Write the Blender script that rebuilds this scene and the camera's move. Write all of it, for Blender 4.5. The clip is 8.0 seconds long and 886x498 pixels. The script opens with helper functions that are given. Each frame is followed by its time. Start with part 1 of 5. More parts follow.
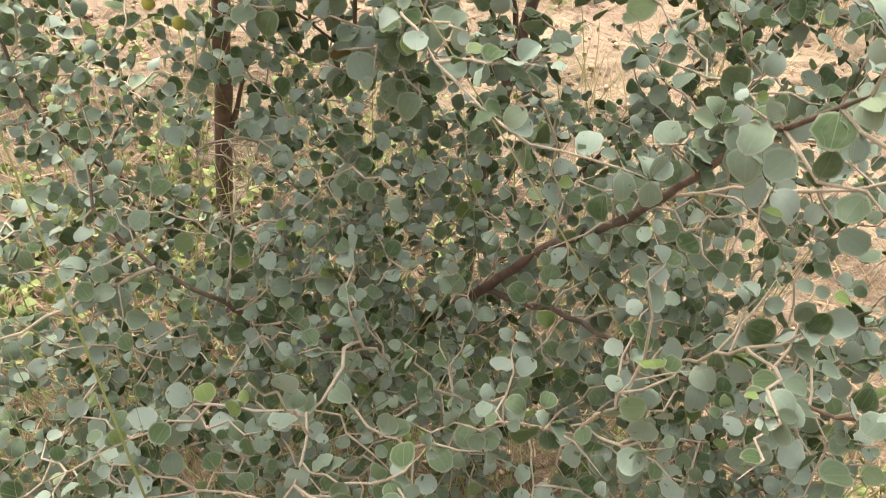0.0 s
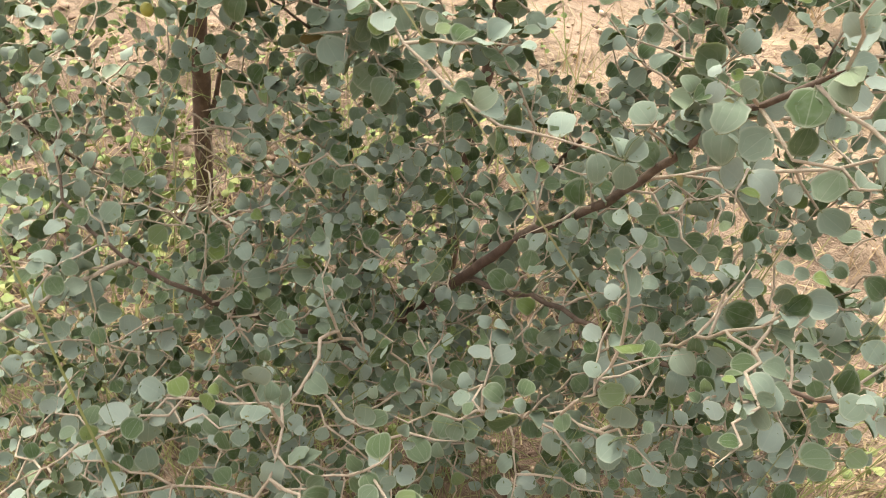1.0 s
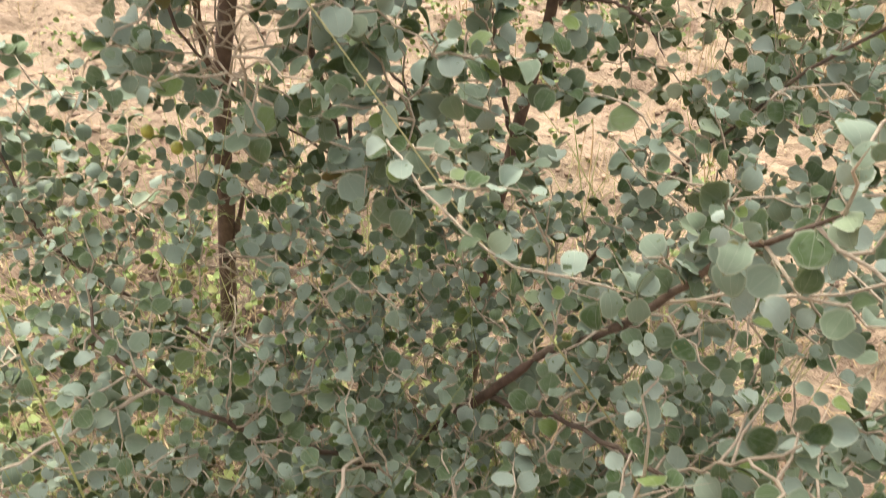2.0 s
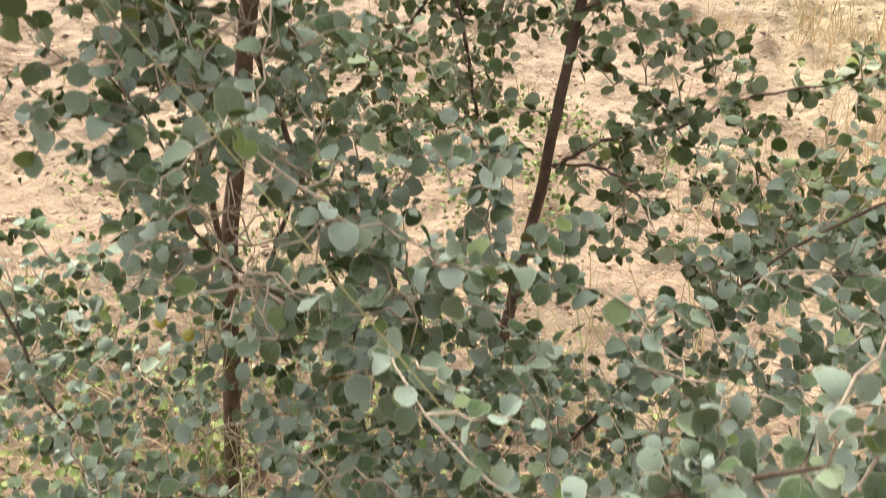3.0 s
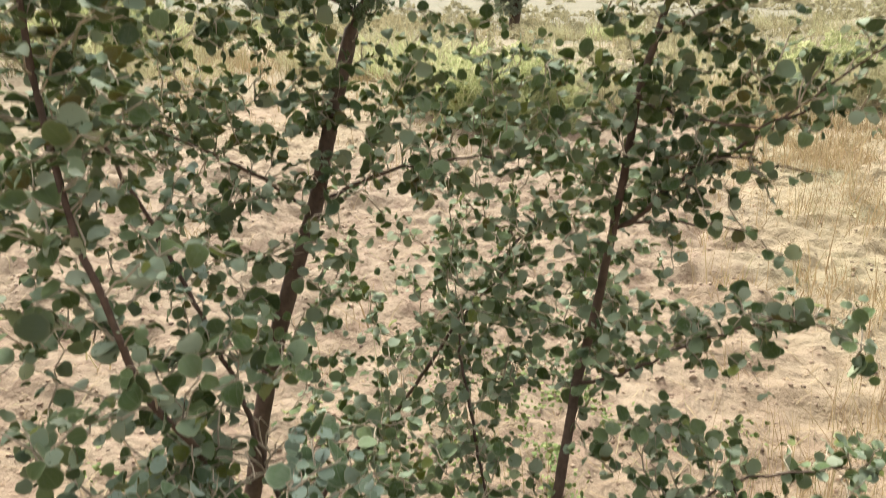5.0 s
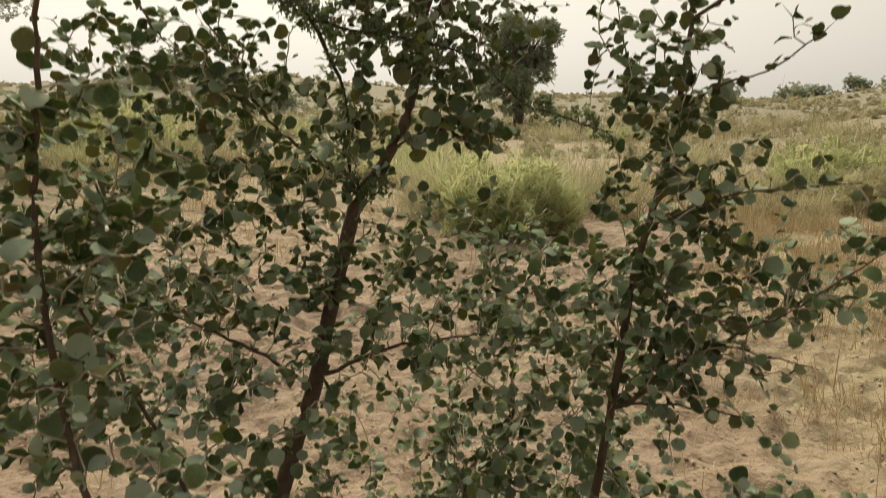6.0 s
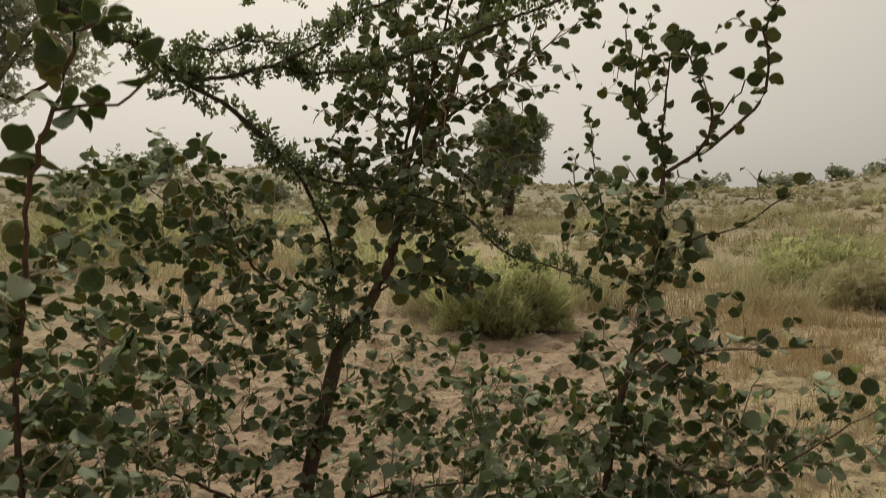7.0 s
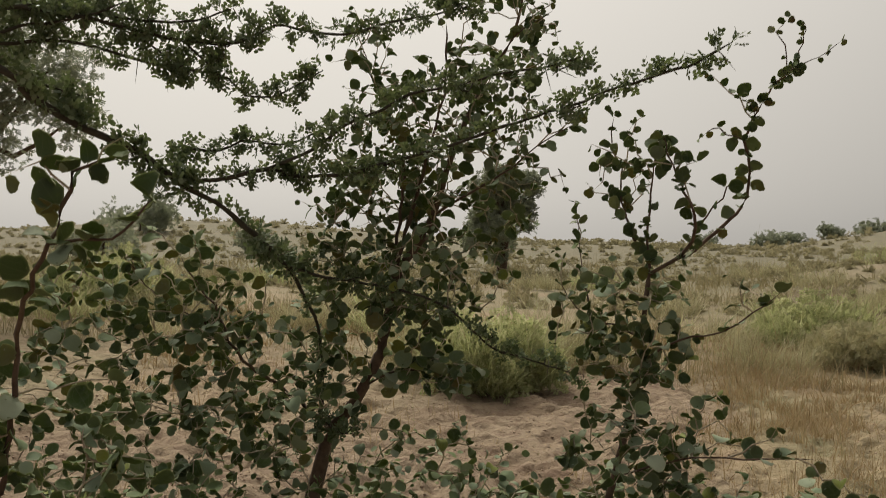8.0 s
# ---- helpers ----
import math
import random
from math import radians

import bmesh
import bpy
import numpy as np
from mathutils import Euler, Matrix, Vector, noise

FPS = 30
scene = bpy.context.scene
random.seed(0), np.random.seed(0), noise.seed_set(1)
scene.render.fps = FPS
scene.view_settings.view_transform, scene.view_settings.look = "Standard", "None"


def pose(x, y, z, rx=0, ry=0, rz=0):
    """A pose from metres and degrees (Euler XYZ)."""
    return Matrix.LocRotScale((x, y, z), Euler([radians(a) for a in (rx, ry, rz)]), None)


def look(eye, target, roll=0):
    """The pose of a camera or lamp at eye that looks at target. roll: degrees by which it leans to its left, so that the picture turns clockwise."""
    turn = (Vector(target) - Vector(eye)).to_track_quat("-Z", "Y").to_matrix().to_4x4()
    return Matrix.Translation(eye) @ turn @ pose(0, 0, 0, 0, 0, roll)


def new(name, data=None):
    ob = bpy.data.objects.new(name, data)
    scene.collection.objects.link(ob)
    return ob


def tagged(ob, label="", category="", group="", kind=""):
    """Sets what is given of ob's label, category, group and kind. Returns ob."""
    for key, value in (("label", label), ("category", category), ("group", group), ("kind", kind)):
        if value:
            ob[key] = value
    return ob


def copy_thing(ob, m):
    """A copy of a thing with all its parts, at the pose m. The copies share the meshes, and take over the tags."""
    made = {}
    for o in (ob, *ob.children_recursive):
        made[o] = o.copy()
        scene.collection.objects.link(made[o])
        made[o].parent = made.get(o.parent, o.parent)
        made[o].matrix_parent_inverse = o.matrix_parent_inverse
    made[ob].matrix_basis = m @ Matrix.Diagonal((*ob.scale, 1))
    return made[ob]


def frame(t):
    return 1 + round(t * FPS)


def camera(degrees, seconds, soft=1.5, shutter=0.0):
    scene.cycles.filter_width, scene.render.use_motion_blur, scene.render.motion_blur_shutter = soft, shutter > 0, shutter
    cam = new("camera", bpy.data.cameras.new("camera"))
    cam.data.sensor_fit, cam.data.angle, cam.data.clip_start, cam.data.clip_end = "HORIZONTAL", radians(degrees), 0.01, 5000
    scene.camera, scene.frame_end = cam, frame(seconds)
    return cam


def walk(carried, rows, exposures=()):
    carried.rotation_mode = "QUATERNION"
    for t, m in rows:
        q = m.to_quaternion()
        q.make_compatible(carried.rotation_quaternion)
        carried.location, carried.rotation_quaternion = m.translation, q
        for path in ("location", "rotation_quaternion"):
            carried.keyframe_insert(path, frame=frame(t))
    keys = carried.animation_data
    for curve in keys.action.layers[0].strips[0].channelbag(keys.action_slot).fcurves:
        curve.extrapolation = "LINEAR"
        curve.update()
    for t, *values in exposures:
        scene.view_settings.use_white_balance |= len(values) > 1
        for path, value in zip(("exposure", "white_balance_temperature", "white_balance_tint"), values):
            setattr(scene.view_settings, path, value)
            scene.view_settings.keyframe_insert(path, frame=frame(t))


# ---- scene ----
cam = camera(57.5, 8.0, soft=0.9, shutter=0.45)
PATH = [
    (0, (0.132, 0.111, 1.167), (-0.048, 1.492, -0.269), 7.1),
    (0.5, (0.138, 0.114, 1.154), (-0.027, 1.475, -0.302), 7.4),
    (1, (0.142, 0.119, 1.158), (-0.008, 1.489, -0.292), 7.1),
    (1.2, (0.139, 0.12, 1.166), (0.0, 1.508, -0.267), 6.6),
    (2.3, (0.14, 0.132, 1.202), (-0.128, 1.697, -0.014), 3.2),
    (2.5, (0.14, 0.138, 1.217), (-0.126, 1.734, 0.042), 3.3),
    (3, (0.131, 0.148, 1.269), (-0.152, 1.809, 0.192), 2.3),
    (3.5, (0.132, 0.172, 1.326), (-0.195, 1.885, 0.346), 1.0),
    (4, (0.129, 0.189, 1.387), (-0.227, 1.956, 0.52), 0.7),
    (4.5, (0.121, 0.193, 1.459), (-0.24, 2.016, 0.721), 0.9),
    (4.7, (0.123, 0.193, 1.479), (-0.238, 2.038, 0.795), 1.0),
    (5.8, (0.127, 0.209, 1.628), (-0.266, 2.121, 1.19), 1.0),
    (6, (0.13, 0.209, 1.649), (-0.266, 2.131, 1.259), 1.0),
    (6.5, (0.135, 0.208, 1.699), (-0.261, 2.149, 1.423), 0.9),
    (7, (0.145, 0.205, 1.742), (-0.24, 2.16, 1.57), 0.7),
    (7.5, (0.146, 0.2, 1.779), (-0.235, 2.162, 1.696), 0.9),
    (8, (0.154, 0.194, 1.81), (-0.22, 2.159, 1.772), 1.2),
]
walk(cam, [(t, look(e, g, r)) for t, e, g, r in PATH],
     exposures=[(0.0, 1.57, 6500, 10), (1.2, 1.57, 6500, 10), (2.5, 1.47, 6500, 10), (4.6, 1.38, 5950, 6), (5.8, 0.43, 7100, 3), (6.6, -0.15, 7250, 4), (8.0, -0.33, 6800, 5)])

# ---- world and sun: dusty, hazy daylight with the sun veiled ahead ----
SUN_UP, SUN_TURN = radians(42), radians(-28)
world = bpy.data.worlds.new("hazy_sky")
scene.world = world
world.use_nodes = True
wn, wl = world.node_tree.nodes, world.node_tree.links
wn.clear()
sky = wn.new("ShaderNodeTexSky")
sky.sky_type, sky.sun_disc = "NISHITA", False
sky.sun_elevation, sky.sun_rotation = SUN_UP, SUN_TURN
sky.air_density, sky.dust_density, sky.ozone_density = 1.0, 2.5, 1.0
grey = wn.new("ShaderNodeRGBToBW")
warm = wn.new("ShaderNodeMix")
warm.data_type, warm.blend_type = "RGBA", "MULTIPLY"
warm.inputs["Factor"].default_value = 1.0
warm.inputs["B"].default_value = (1.0, 0.94, 0.85, 1)
haze = wn.new("ShaderNodeMix")
haze.data_type = "RGBA"
haze.inputs["Factor"].default_value = 0.8
# the veil of dust, brightest round the hidden sun
way = wn.new("ShaderNodeTexCoord")
toward = wn.new("ShaderNodeVectorMath")
toward.operation = "DOT_PRODUCT"
toward.inputs[1].default_value = (math.sin(SUN_TURN) * math.cos(SUN_UP), math.cos(SUN_TURN) * math.cos(SUN_UP), math.sin(SUN_UP))
wl.new(way.outputs["Generated"], toward.inputs[0])
spread = wn.new("ShaderNodeMapRange")
spread.inputs["From Min"].default_value, spread.inputs["From Max"].default_value = -0.05, 1.0
spread.interpolation_type = "SMOOTHSTEP"
wl.new(toward.outputs["Value"], spread.inputs["Value"])
dust = wn.new("ShaderNodeMix")
dust.data_type = "RGBA"
dust.inputs["A"].default_value = (2.2, 2.2, 2.25, 1)
dust.inputs["B"].default_value = (12.0, 11.3, 11.1, 1)
wl.new(spread.outputs["Result"], dust.inputs["Factor"])
wl.new(dust.outputs["Result"], haze.inputs["B"])
background = wn.new("ShaderNodeBackground")
background.inputs["Strength"].default_value = 0.10
world_out = wn.new("ShaderNodeOutputWorld")
wl.new(sky.outputs["Color"], grey.inputs["Color"])
wl.new(grey.outputs["Val"], warm.inputs["A"])
wl.new(warm.outputs["Result"], haze.inputs["A"])
# the thick dust near the ground dims the sky towards the horizon
height_of = wn.new("ShaderNodeSeparateXYZ")
wl.new(way.outputs["Generated"], height_of.inputs[0])
rise = wn.new("ShaderNodeMapRange")
rise.inputs["From Min"].default_value, rise.inputs["From Max"].default_value = 0.0, 0.75
rise.inputs["To Min"].default_value, rise.inputs["To Max"].default_value = 0.76, 1.16
wl.new(height_of.outputs["Z"], rise.inputs["Value"])
veil = wn.new("ShaderNodeVectorMath")
veil.operation = "SCALE"
wl.new(haze.outputs["Result"], veil.inputs[0])
wl.new(rise.outputs["Result"], veil.inputs["Scale"])
wl.new(veil.outputs["Vector"], background.inputs["Color"])
wl.new(background.outputs["Background"], world_out.inputs["Surface"])

sun_data = bpy.data.lights.new("sun", "SUN")
sun_data.energy, sun_data.angle, sun_data.color = 3.8, radians(18), (1.0, 0.93, 0.82)
sun = new("sun", sun_data)
sun_from = Vector((math.sin(SUN_TURN) * math.cos(SUN_UP), math.cos(SUN_TURN) * math.cos(SUN_UP), math.sin(SUN_UP)))
sun.matrix_world = look(sun_from * 30, (0, 0, 0))


# ---- materials ----
def material(name, rough=0.8):
    m = bpy.data.materials.new(name)
    m.use_nodes = True
    b = m.node_tree.nodes["Principled BSDF"]
    b.inputs["Roughness"].default_value = rough
    return m, m.node_tree.nodes, m.node_tree.links, b


def noise_node(n, l, scale, detail=4.0, rough=0.55, coord="Object"):
    c = n.new("ShaderNodeTexCoord")
    t = n.new("ShaderNodeTexNoise")
    t.inputs["Scale"].default_value, t.inputs["Detail"].default_value, t.inputs["Roughness"].default_value = scale, detail, rough
    l.new(c.outputs[coord], t.inputs["Vector"])
    return t


def ramp(n, l, source, stops):
    r = n.new("ShaderNodeValToRGB")
    while len(r.color_ramp.elements) < len(stops):
        r.color_ramp.elements.new(0.5)
    for e, (p, c) in zip(r.color_ramp.elements, stops):
        e.position, e.color = p, (*c, 1)
    l.new(source, r.inputs["Fac"])
    return r


def mix(n, l, a, b, f, blend="MIX"):
    m = n.new("ShaderNodeMix")
    m.data_type, m.blend_type = "RGBA", blend
    for key, v in (("A", a), ("B", b)):
        if isinstance(v, tuple):
            m.inputs[key].default_value = (*v, 1)
        else:
            l.new(v, m.inputs[key])
    if isinstance(f, float):
        m.inputs["Factor"].default_value = f
    else:
        l.new(f, m.inputs["Factor"])
    return m.outputs["Result"]


def calc(n, l, op, a, b=None, clamp=False):
    m = n.new("ShaderNodeMath")
    m.operation, m.use_clamp = op, clamp
    for i, v in enumerate((a, b)):
        if v is None:
            continue
        if isinstance(v, (int, float)):
            m.inputs[i].default_value = v
        else:
            l.new(v, m.inputs[i])
    return m.outputs[0]


def bump(n, l, b, height, strength, distance):
    k = n.new("ShaderNodeBump")
    k.inputs["Strength"].default_value, k.inputs["Distance"].default_value = strength, distance
    l.new(height, k.inputs["Height"])
    l.new(k.outputs["Normal"], b.inputs["Normal"])


def own_random(n, l):
    """One number for each leaf, whether it is an object or an island of a joined mesh."""
    o, g = n.new("ShaderNodeObjectInfo"), n.new("ShaderNodeNewGeometry")
    return calc(n, l, "FRACT", calc(n, l, "ADD", o.outputs["Random"], g.outputs["Random Per Island"]))


def leaf_material(name, stops, vein, through_light, light_tint, rough=0.7, down=0.0):
    m, n, l, b = material(name, rough)
    rnd = own_random(n, l)
    base = ramp(n, l, rnd, stops).outputs["Color"]
    mott = noise_node(n, l, 160, 3)
    base = mix(n, l, base, (0.30, 0.33, 0.26), calc(n, l, "MULTIPLY", calc(n, l, "SUBTRACT", mott.outputs["Fac"], 0.45, True), 0.9))
    uv = n.new("ShaderNodeUVMap")
    sep = n.new("ShaderNodeSeparateXYZ")
    l.new(uv.outputs["UV"], sep.inputs[0])
    across = calc(n, l, "ABSOLUTE", calc(n, l, "SUBTRACT", sep.outputs["X"], 0.5))
    side = calc(n, l, "MULTIPLY", calc(n, l, "SINE", calc(n, l, "MULTIPLY", sep.outputs["Y"], 3.0)), 0.26)
    d1 = calc(n, l, "SUBTRACT", 1.0, calc(n, l, "DIVIDE", across, 0.022), True)
    d2 = calc(n, l, "SUBTRACT", 1.0, calc(n, l, "DIVIDE", calc(n, l, "ABSOLUTE", calc(n, l, "SUBTRACT", across, side)), 0.016), True)
    lines = calc(n, l, "MAXIMUM", d1, calc(n, l, "MULTIPLY", d2, 0.7))
    base = mix(n, l, base, vein, calc(n, l, "MULTIPLY", lines, 0.22))
    # paler margin: the bright lit edge of the leaf is put into its colour
    out = calc(n, l, "SQRT", calc(n, l, "ADD", calc(n, l, "POWER", across, 2.0), calc(n, l, "POWER", calc(n, l, "SUBTRACT", sep.outputs["Y"], 0.5), 2.0)))
    rim_light = calc(n, l, "MULTIPLY", calc(n, l, "SUBTRACT", out, 0.42, True), 10.0, True)
    base = mix(n, l, base, vein, calc(n, l, "MULTIPLY", rim_light, 0.6))
    l.new(base, b.inputs["Base Color"])
    b.inputs["Specular IOR Level"].default_value = 0.09
    b.inputs["Sheen Weight"].default_value, b.inputs["Sheen Roughness"].default_value = down, 0.5
    bump(n, l, b, calc(n, l, "SUBTRACT", mott.outputs["Fac"], calc(n, l, "MULTIPLY", lines, 0.4)), 0.3, 0.0005)
    tr = n.new("ShaderNodeBsdfTranslucent")
    l.new(mix(n, l, base, light_tint, 0.6), tr.inputs["Color"])
    sh = n.new("ShaderNodeMixShader")
    sh.inputs["Fac"].default_value = through_light
    l.new(b.outputs["BSDF"], sh.inputs[1])
    l.new(tr.outputs["BSDF"], sh.inputs[2])
    l.new(sh.outputs["Shader"], n["Material Output"].inputs["Surface"])
    return m


JUJUBE_LEAF = leaf_material("jujube_leaf", [(0.0, (0.060, 0.102, 0.036)), (0.2, (0.125, 0.178, 0.088)), (0.42, (0.218, 0.280, 0.194)), (0.68, (0.288, 0.362, 0.286)),
                                            (0.92, (0.366, 0.434, 0.362)), (0.98, (0.185, 0.255, 0.075))], (0.50, 0.52, 0.40), 0.20, (0.24, 0.35, 0.08), down=0.03)
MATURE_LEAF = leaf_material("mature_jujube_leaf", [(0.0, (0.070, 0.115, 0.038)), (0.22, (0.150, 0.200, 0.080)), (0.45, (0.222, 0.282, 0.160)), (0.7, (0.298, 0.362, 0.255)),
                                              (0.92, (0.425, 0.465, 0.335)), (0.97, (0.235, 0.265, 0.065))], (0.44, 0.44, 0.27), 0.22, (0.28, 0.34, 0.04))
# olive underside, darkened: the shade on backlit leaves is put into its colour
JUJUBE_SHADED_UNDER = leaf_material("jujube_leaf_shaded_underside", [(0.0, (0.055, 0.086, 0.040)), (0.45, (0.094, 0.138, 0.078)), (0.72, (0.140, 0.180, 0.108)), (0.86, (0.205, 0.235, 0.150)), (0.93, (0.215, 0.185, 0.075)), (1.0, (0.185, 0.135, 0.060))],
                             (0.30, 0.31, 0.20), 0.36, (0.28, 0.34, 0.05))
ACACIA_LEAF = leaf_material("acacia_leaflet", [(0.0, (0.075, 0.105, 0.058)), (0.5, (0.135, 0.172, 0.098)), (1.0, (0.235, 0.265, 0.175))], (0.26, 0.29, 0.20), 0.20, (0.26, 0.33, 0.09))
HERB_LEAF = leaf_material("herb_leaf", [(0.0, (0.13, 0.19, 0.06)), (0.6, (0.21, 0.27, 0.09)), (1.0, (0.33, 0.34, 0.13))], (0.36, 0.38, 0.18), 0.2, (0.35, 0.42, 0.06))
# leaves of far scrub and trees are paler: haze is put into their colour
HAZY_SCRUB_LEAF = leaf_material("hazy_scrub_leaf", [(0.0, (0.26, 0.24, 0.145)), (0.6, (0.36, 0.32, 0.20)), (1.0, (0.46, 0.40, 0.26))], (0.32, 0.30, 0.2), 0.42, (0.42, 0.38, 0.22))
HAZY_FAR_LEAF = leaf_material("hazy_far_foliage", [(0.0, (0.20, 0.225, 0.165)), (0.6, (0.30, 0.32, 0.245)), (1.0, (0.41, 0.42, 0.335))], (0.18, 0.20, 0.12), 0.45, (0.30, 0.33, 0.2))


def bark_material(name, dark, light, scale=60):
    m, n, l, b = material(name, 0.9)
    a = noise_node(n, l, scale, 6, 0.65)
    c = noise_node(n, l, scale * 0.16, 3)
    col = mix(n, l, dark, light, ramp(n, l, a.outputs["Fac"], [(0.3, (0, 0, 0)), (0.75, (1, 1, 1))]).outputs["Color"])
    col = mix(n, l, col, tuple(v * 0.6 for v in dark), calc(n, l, "MULTIPLY", c.outputs["Fac"], 0.6))
    l.new(col, b.inputs["Base Color"])
    bump(n, l, b, a.outputs["Fac"], 0.7, 0.004)
    return m


BARK = bark_material("brown_bark", (0.080, 0.050, 0.036), (0.235, 0.155, 0.112))
LIMB_BARK = bark_material("limb_bark", (0.10, 0.07, 0.05), (0.25, 0.185, 0.135), 90)
TWIG_BARK = bark_material("young_twig", (0.44, 0.36, 0.26), (0.70, 0.59, 0.45), 150)
ACACIA_BARK = bark_material("acacia_bark", (0.045, 0.04, 0.03), (0.12, 0.10, 0.075), 80)
SPINE = bark_material("spine", (0.16, 0.13, 0.10), (0.32, 0.28, 0.22), 100)


def sand_material():
    m, n, l, b = material("dry_sand", 0.95)
    fine = noise_node(n, l, 300, 4, 0.6)
    clod = noise_node(n, l, 22, 5, 0.6)
    broad = noise_node(n, l, 0.9, 4, 0.6)
    far = noise_node(n, l, 0.06, 5, 0.6)
    col = ramp(n, l, broad.outputs["Fac"], [(0.30, (0.230, 0.160, 0.102)), (0.55, (0.283, 0.210, 0.139)), (0.75, (0.324, 0.248, 0.168))]).outputs["Color"]
    col = mix(n, l, col, (0.22, 0.142, 0.102), calc(n, l, "MULTIPLY", ramp(n, l, clod.outputs["Fac"], [(0.50, (0, 0, 0)), (0.72, (1, 1, 1))]).outputs["Color"], 0.55))
    col = mix(n, l, col, (0.43, 0.335, 0.255), calc(n, l, "MULTIPLY", ramp(n, l, fine.outputs["Fac"], [(0.5, (0, 0, 0)), (0.8, (1, 1, 1))]).outputs["Color"], 0.35))
    # brown soil patches, darkened in colour to stand for shade in footprints
    hollow_shade = noise_node(n, l, 5.0, 5, 0.65)
    col = mix(n, l, col, (0.17, 0.103, 0.068), calc(n, l, "MULTIPLY", ramp(n, l, hollow_shade.outputs["Fac"], [(0.50, (0, 0, 0)), (0.66, (1, 1, 1))]).outputs["Color"], 0.75))
    # dead grass and low herbs cover the ground away from the trodden patch
    cover = n.new("ShaderNodeAttribute")
    cover.attribute_name = "cover"
    tuft = noise_node(n, l, 3.5, 6, 0.7)
    green = ramp(n, l, far.outputs["Fac"], [(0.35, (0.325, 0.248, 0.150)), (0.55, (0.275, 0.226, 0.130)), (0.7, (0.205, 0.195, 0.106))]).outputs["Color"]
    patch = noise_node(n, l, 0.38, 5, 0.65)
    green = mix(n, l, green, (0.365, 0.255, 0.165), ramp(n, l, patch.outputs["Fac"], [(0.50, (0, 0, 0)), (0.62, (0.8, 0.8, 0.8))]).outputs["Color"])
    green = mix(n, l, green, (0.21, 0.20, 0.105), ramp(n, l, patch.outputs["Fac"], [(0.36, (0.8, 0.8, 0.8)), (0.47, (0, 0, 0))]).outputs["Color"])
    k = calc(n, l, "MULTIPLY", cover.outputs["Fac"], ramp(n, l, tuft.outputs["Fac"], [(0.32, (0.75, 0.75, 0.75)), (0.6, (1, 1, 1))]).outputs["Color"])
    col = mix(n, l, col, green, k)
    scrub = n.new("ShaderNodeAttribute")
    scrub.attribute_name = "scrubland"
    col = mix(n, l, col, (0.175, 0.155, 0.098), calc(n, l, "MULTIPLY", scrub.outputs["Fac"], ramp(n, l, patch.outputs["Fac"], [(0.40, (1.0, 1.0, 1.0)), (0.66, (0.85, 0.85, 0.85))]).outputs["Color"]))
    # brown litter under the shrub, darkened in colour for the shade among leaves
    litter_shade = n.new("ShaderNodeAttribute")
    litter_shade.attribute_name = "litter"
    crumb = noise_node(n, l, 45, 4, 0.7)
    shaded_mulch = ramp(n, l, crumb.outputs["Fac"], [(0.35, (0.065, 0.042, 0.028)), (0.55, (0.140, 0.092, 0.062)), (0.7, (0.24, 0.168, 0.115))]).outputs["Color"]
    col = mix(n, l, col, shaded_mulch, calc(n, l, "MULTIPLY", litter_shade.outputs["Fac"], ramp(n, l, hollow_shade.outputs["Fac"], [(0.3, (0.45, 0.45, 0.45)), (0.6, (1, 1, 1))]).outputs["Color"]))
    l.new(col, b.inputs["Base Color"])
    lump = noise_node(n, l, 6.5, 3, 0.5)
    h = calc(n, l, "ADD", calc(n, l, "MULTIPLY", clod.outputs["Fac"], 1.0), calc(n, l, "MULTIPLY", fine.outputs["Fac"], 0.18))
    h = calc(n, l, "ADD", h, calc(n, l, "MULTIPLY", lump.outputs["Fac"], 2.4))
    bump(n, l, b, h, 1.0, 0.025)
    return m


SAND = sand_material()


def stalk_material(name, stops, rough=0.8, glow=0.35):
    m, n, l, b = material(name, rough)
    col = ramp(n, l, own_random(n, l), stops).outputs["Color"]
    speck = noise_node(n, l, 40, 3)
    col = mix(n, l, col, tuple(v * 0.55 for v in stops[0][1]), calc(n, l, "MULTIPLY", speck.outputs["Fac"], 0.5))
    l.new(col, b.inputs["Base Color"])
    tr = n.new("ShaderNodeBsdfTranslucent")
    l.new(col, tr.inputs["Color"])
    sh = n.new("ShaderNodeMixShader")
    sh.inputs["Fac"].default_value = glow
    l.new(b.outputs["BSDF"], sh.inputs[1])
    l.new(tr.outputs["BSDF"], sh.inputs[2])
    l.new(sh.outputs["Shader"], n["Material Output"].inputs["Surface"])
    return m


STRAW = stalk_material("dry_grass", [(0.0, (0.34, 0.235, 0.125)), (0.5, (0.44, 0.33, 0.185)), (0.85, (0.51, 0.41, 0.245)), (1.0, (0.30, 0.285, 0.13))])
PLAIN_GRASS = stalk_material("plain_grass", [(0.0, (0.27, 0.23, 0.12)), (0.5, (0.38, 0.325, 0.18)), (1.0, (0.48, 0.40, 0.24))])
GREEN_GRASS = stalk_material("green_grass", [(0.0, (0.20, 0.24, 0.09)), (0.5, (0.33, 0.36, 0.14)), (1.0, (0.48, 0.43, 0.22))])
BROOM = stalk_material("broom_stalk", [(0.0, (0.31, 0.35, 0.15)), (0.4, (0.46, 0.48, 0.23)), (0.8, (0.57, 0.56, 0.31)), (1.0, (0.64, 0.59, 0.38))], 0.8, 0.57)
PALE_BROOM = stalk_material("pale_broom_stalk", [(0.0, (0.42, 0.41, 0.23)), (0.5, (0.52, 0.48, 0.29)), (1.0, (0.62, 0.54, 0.36))])
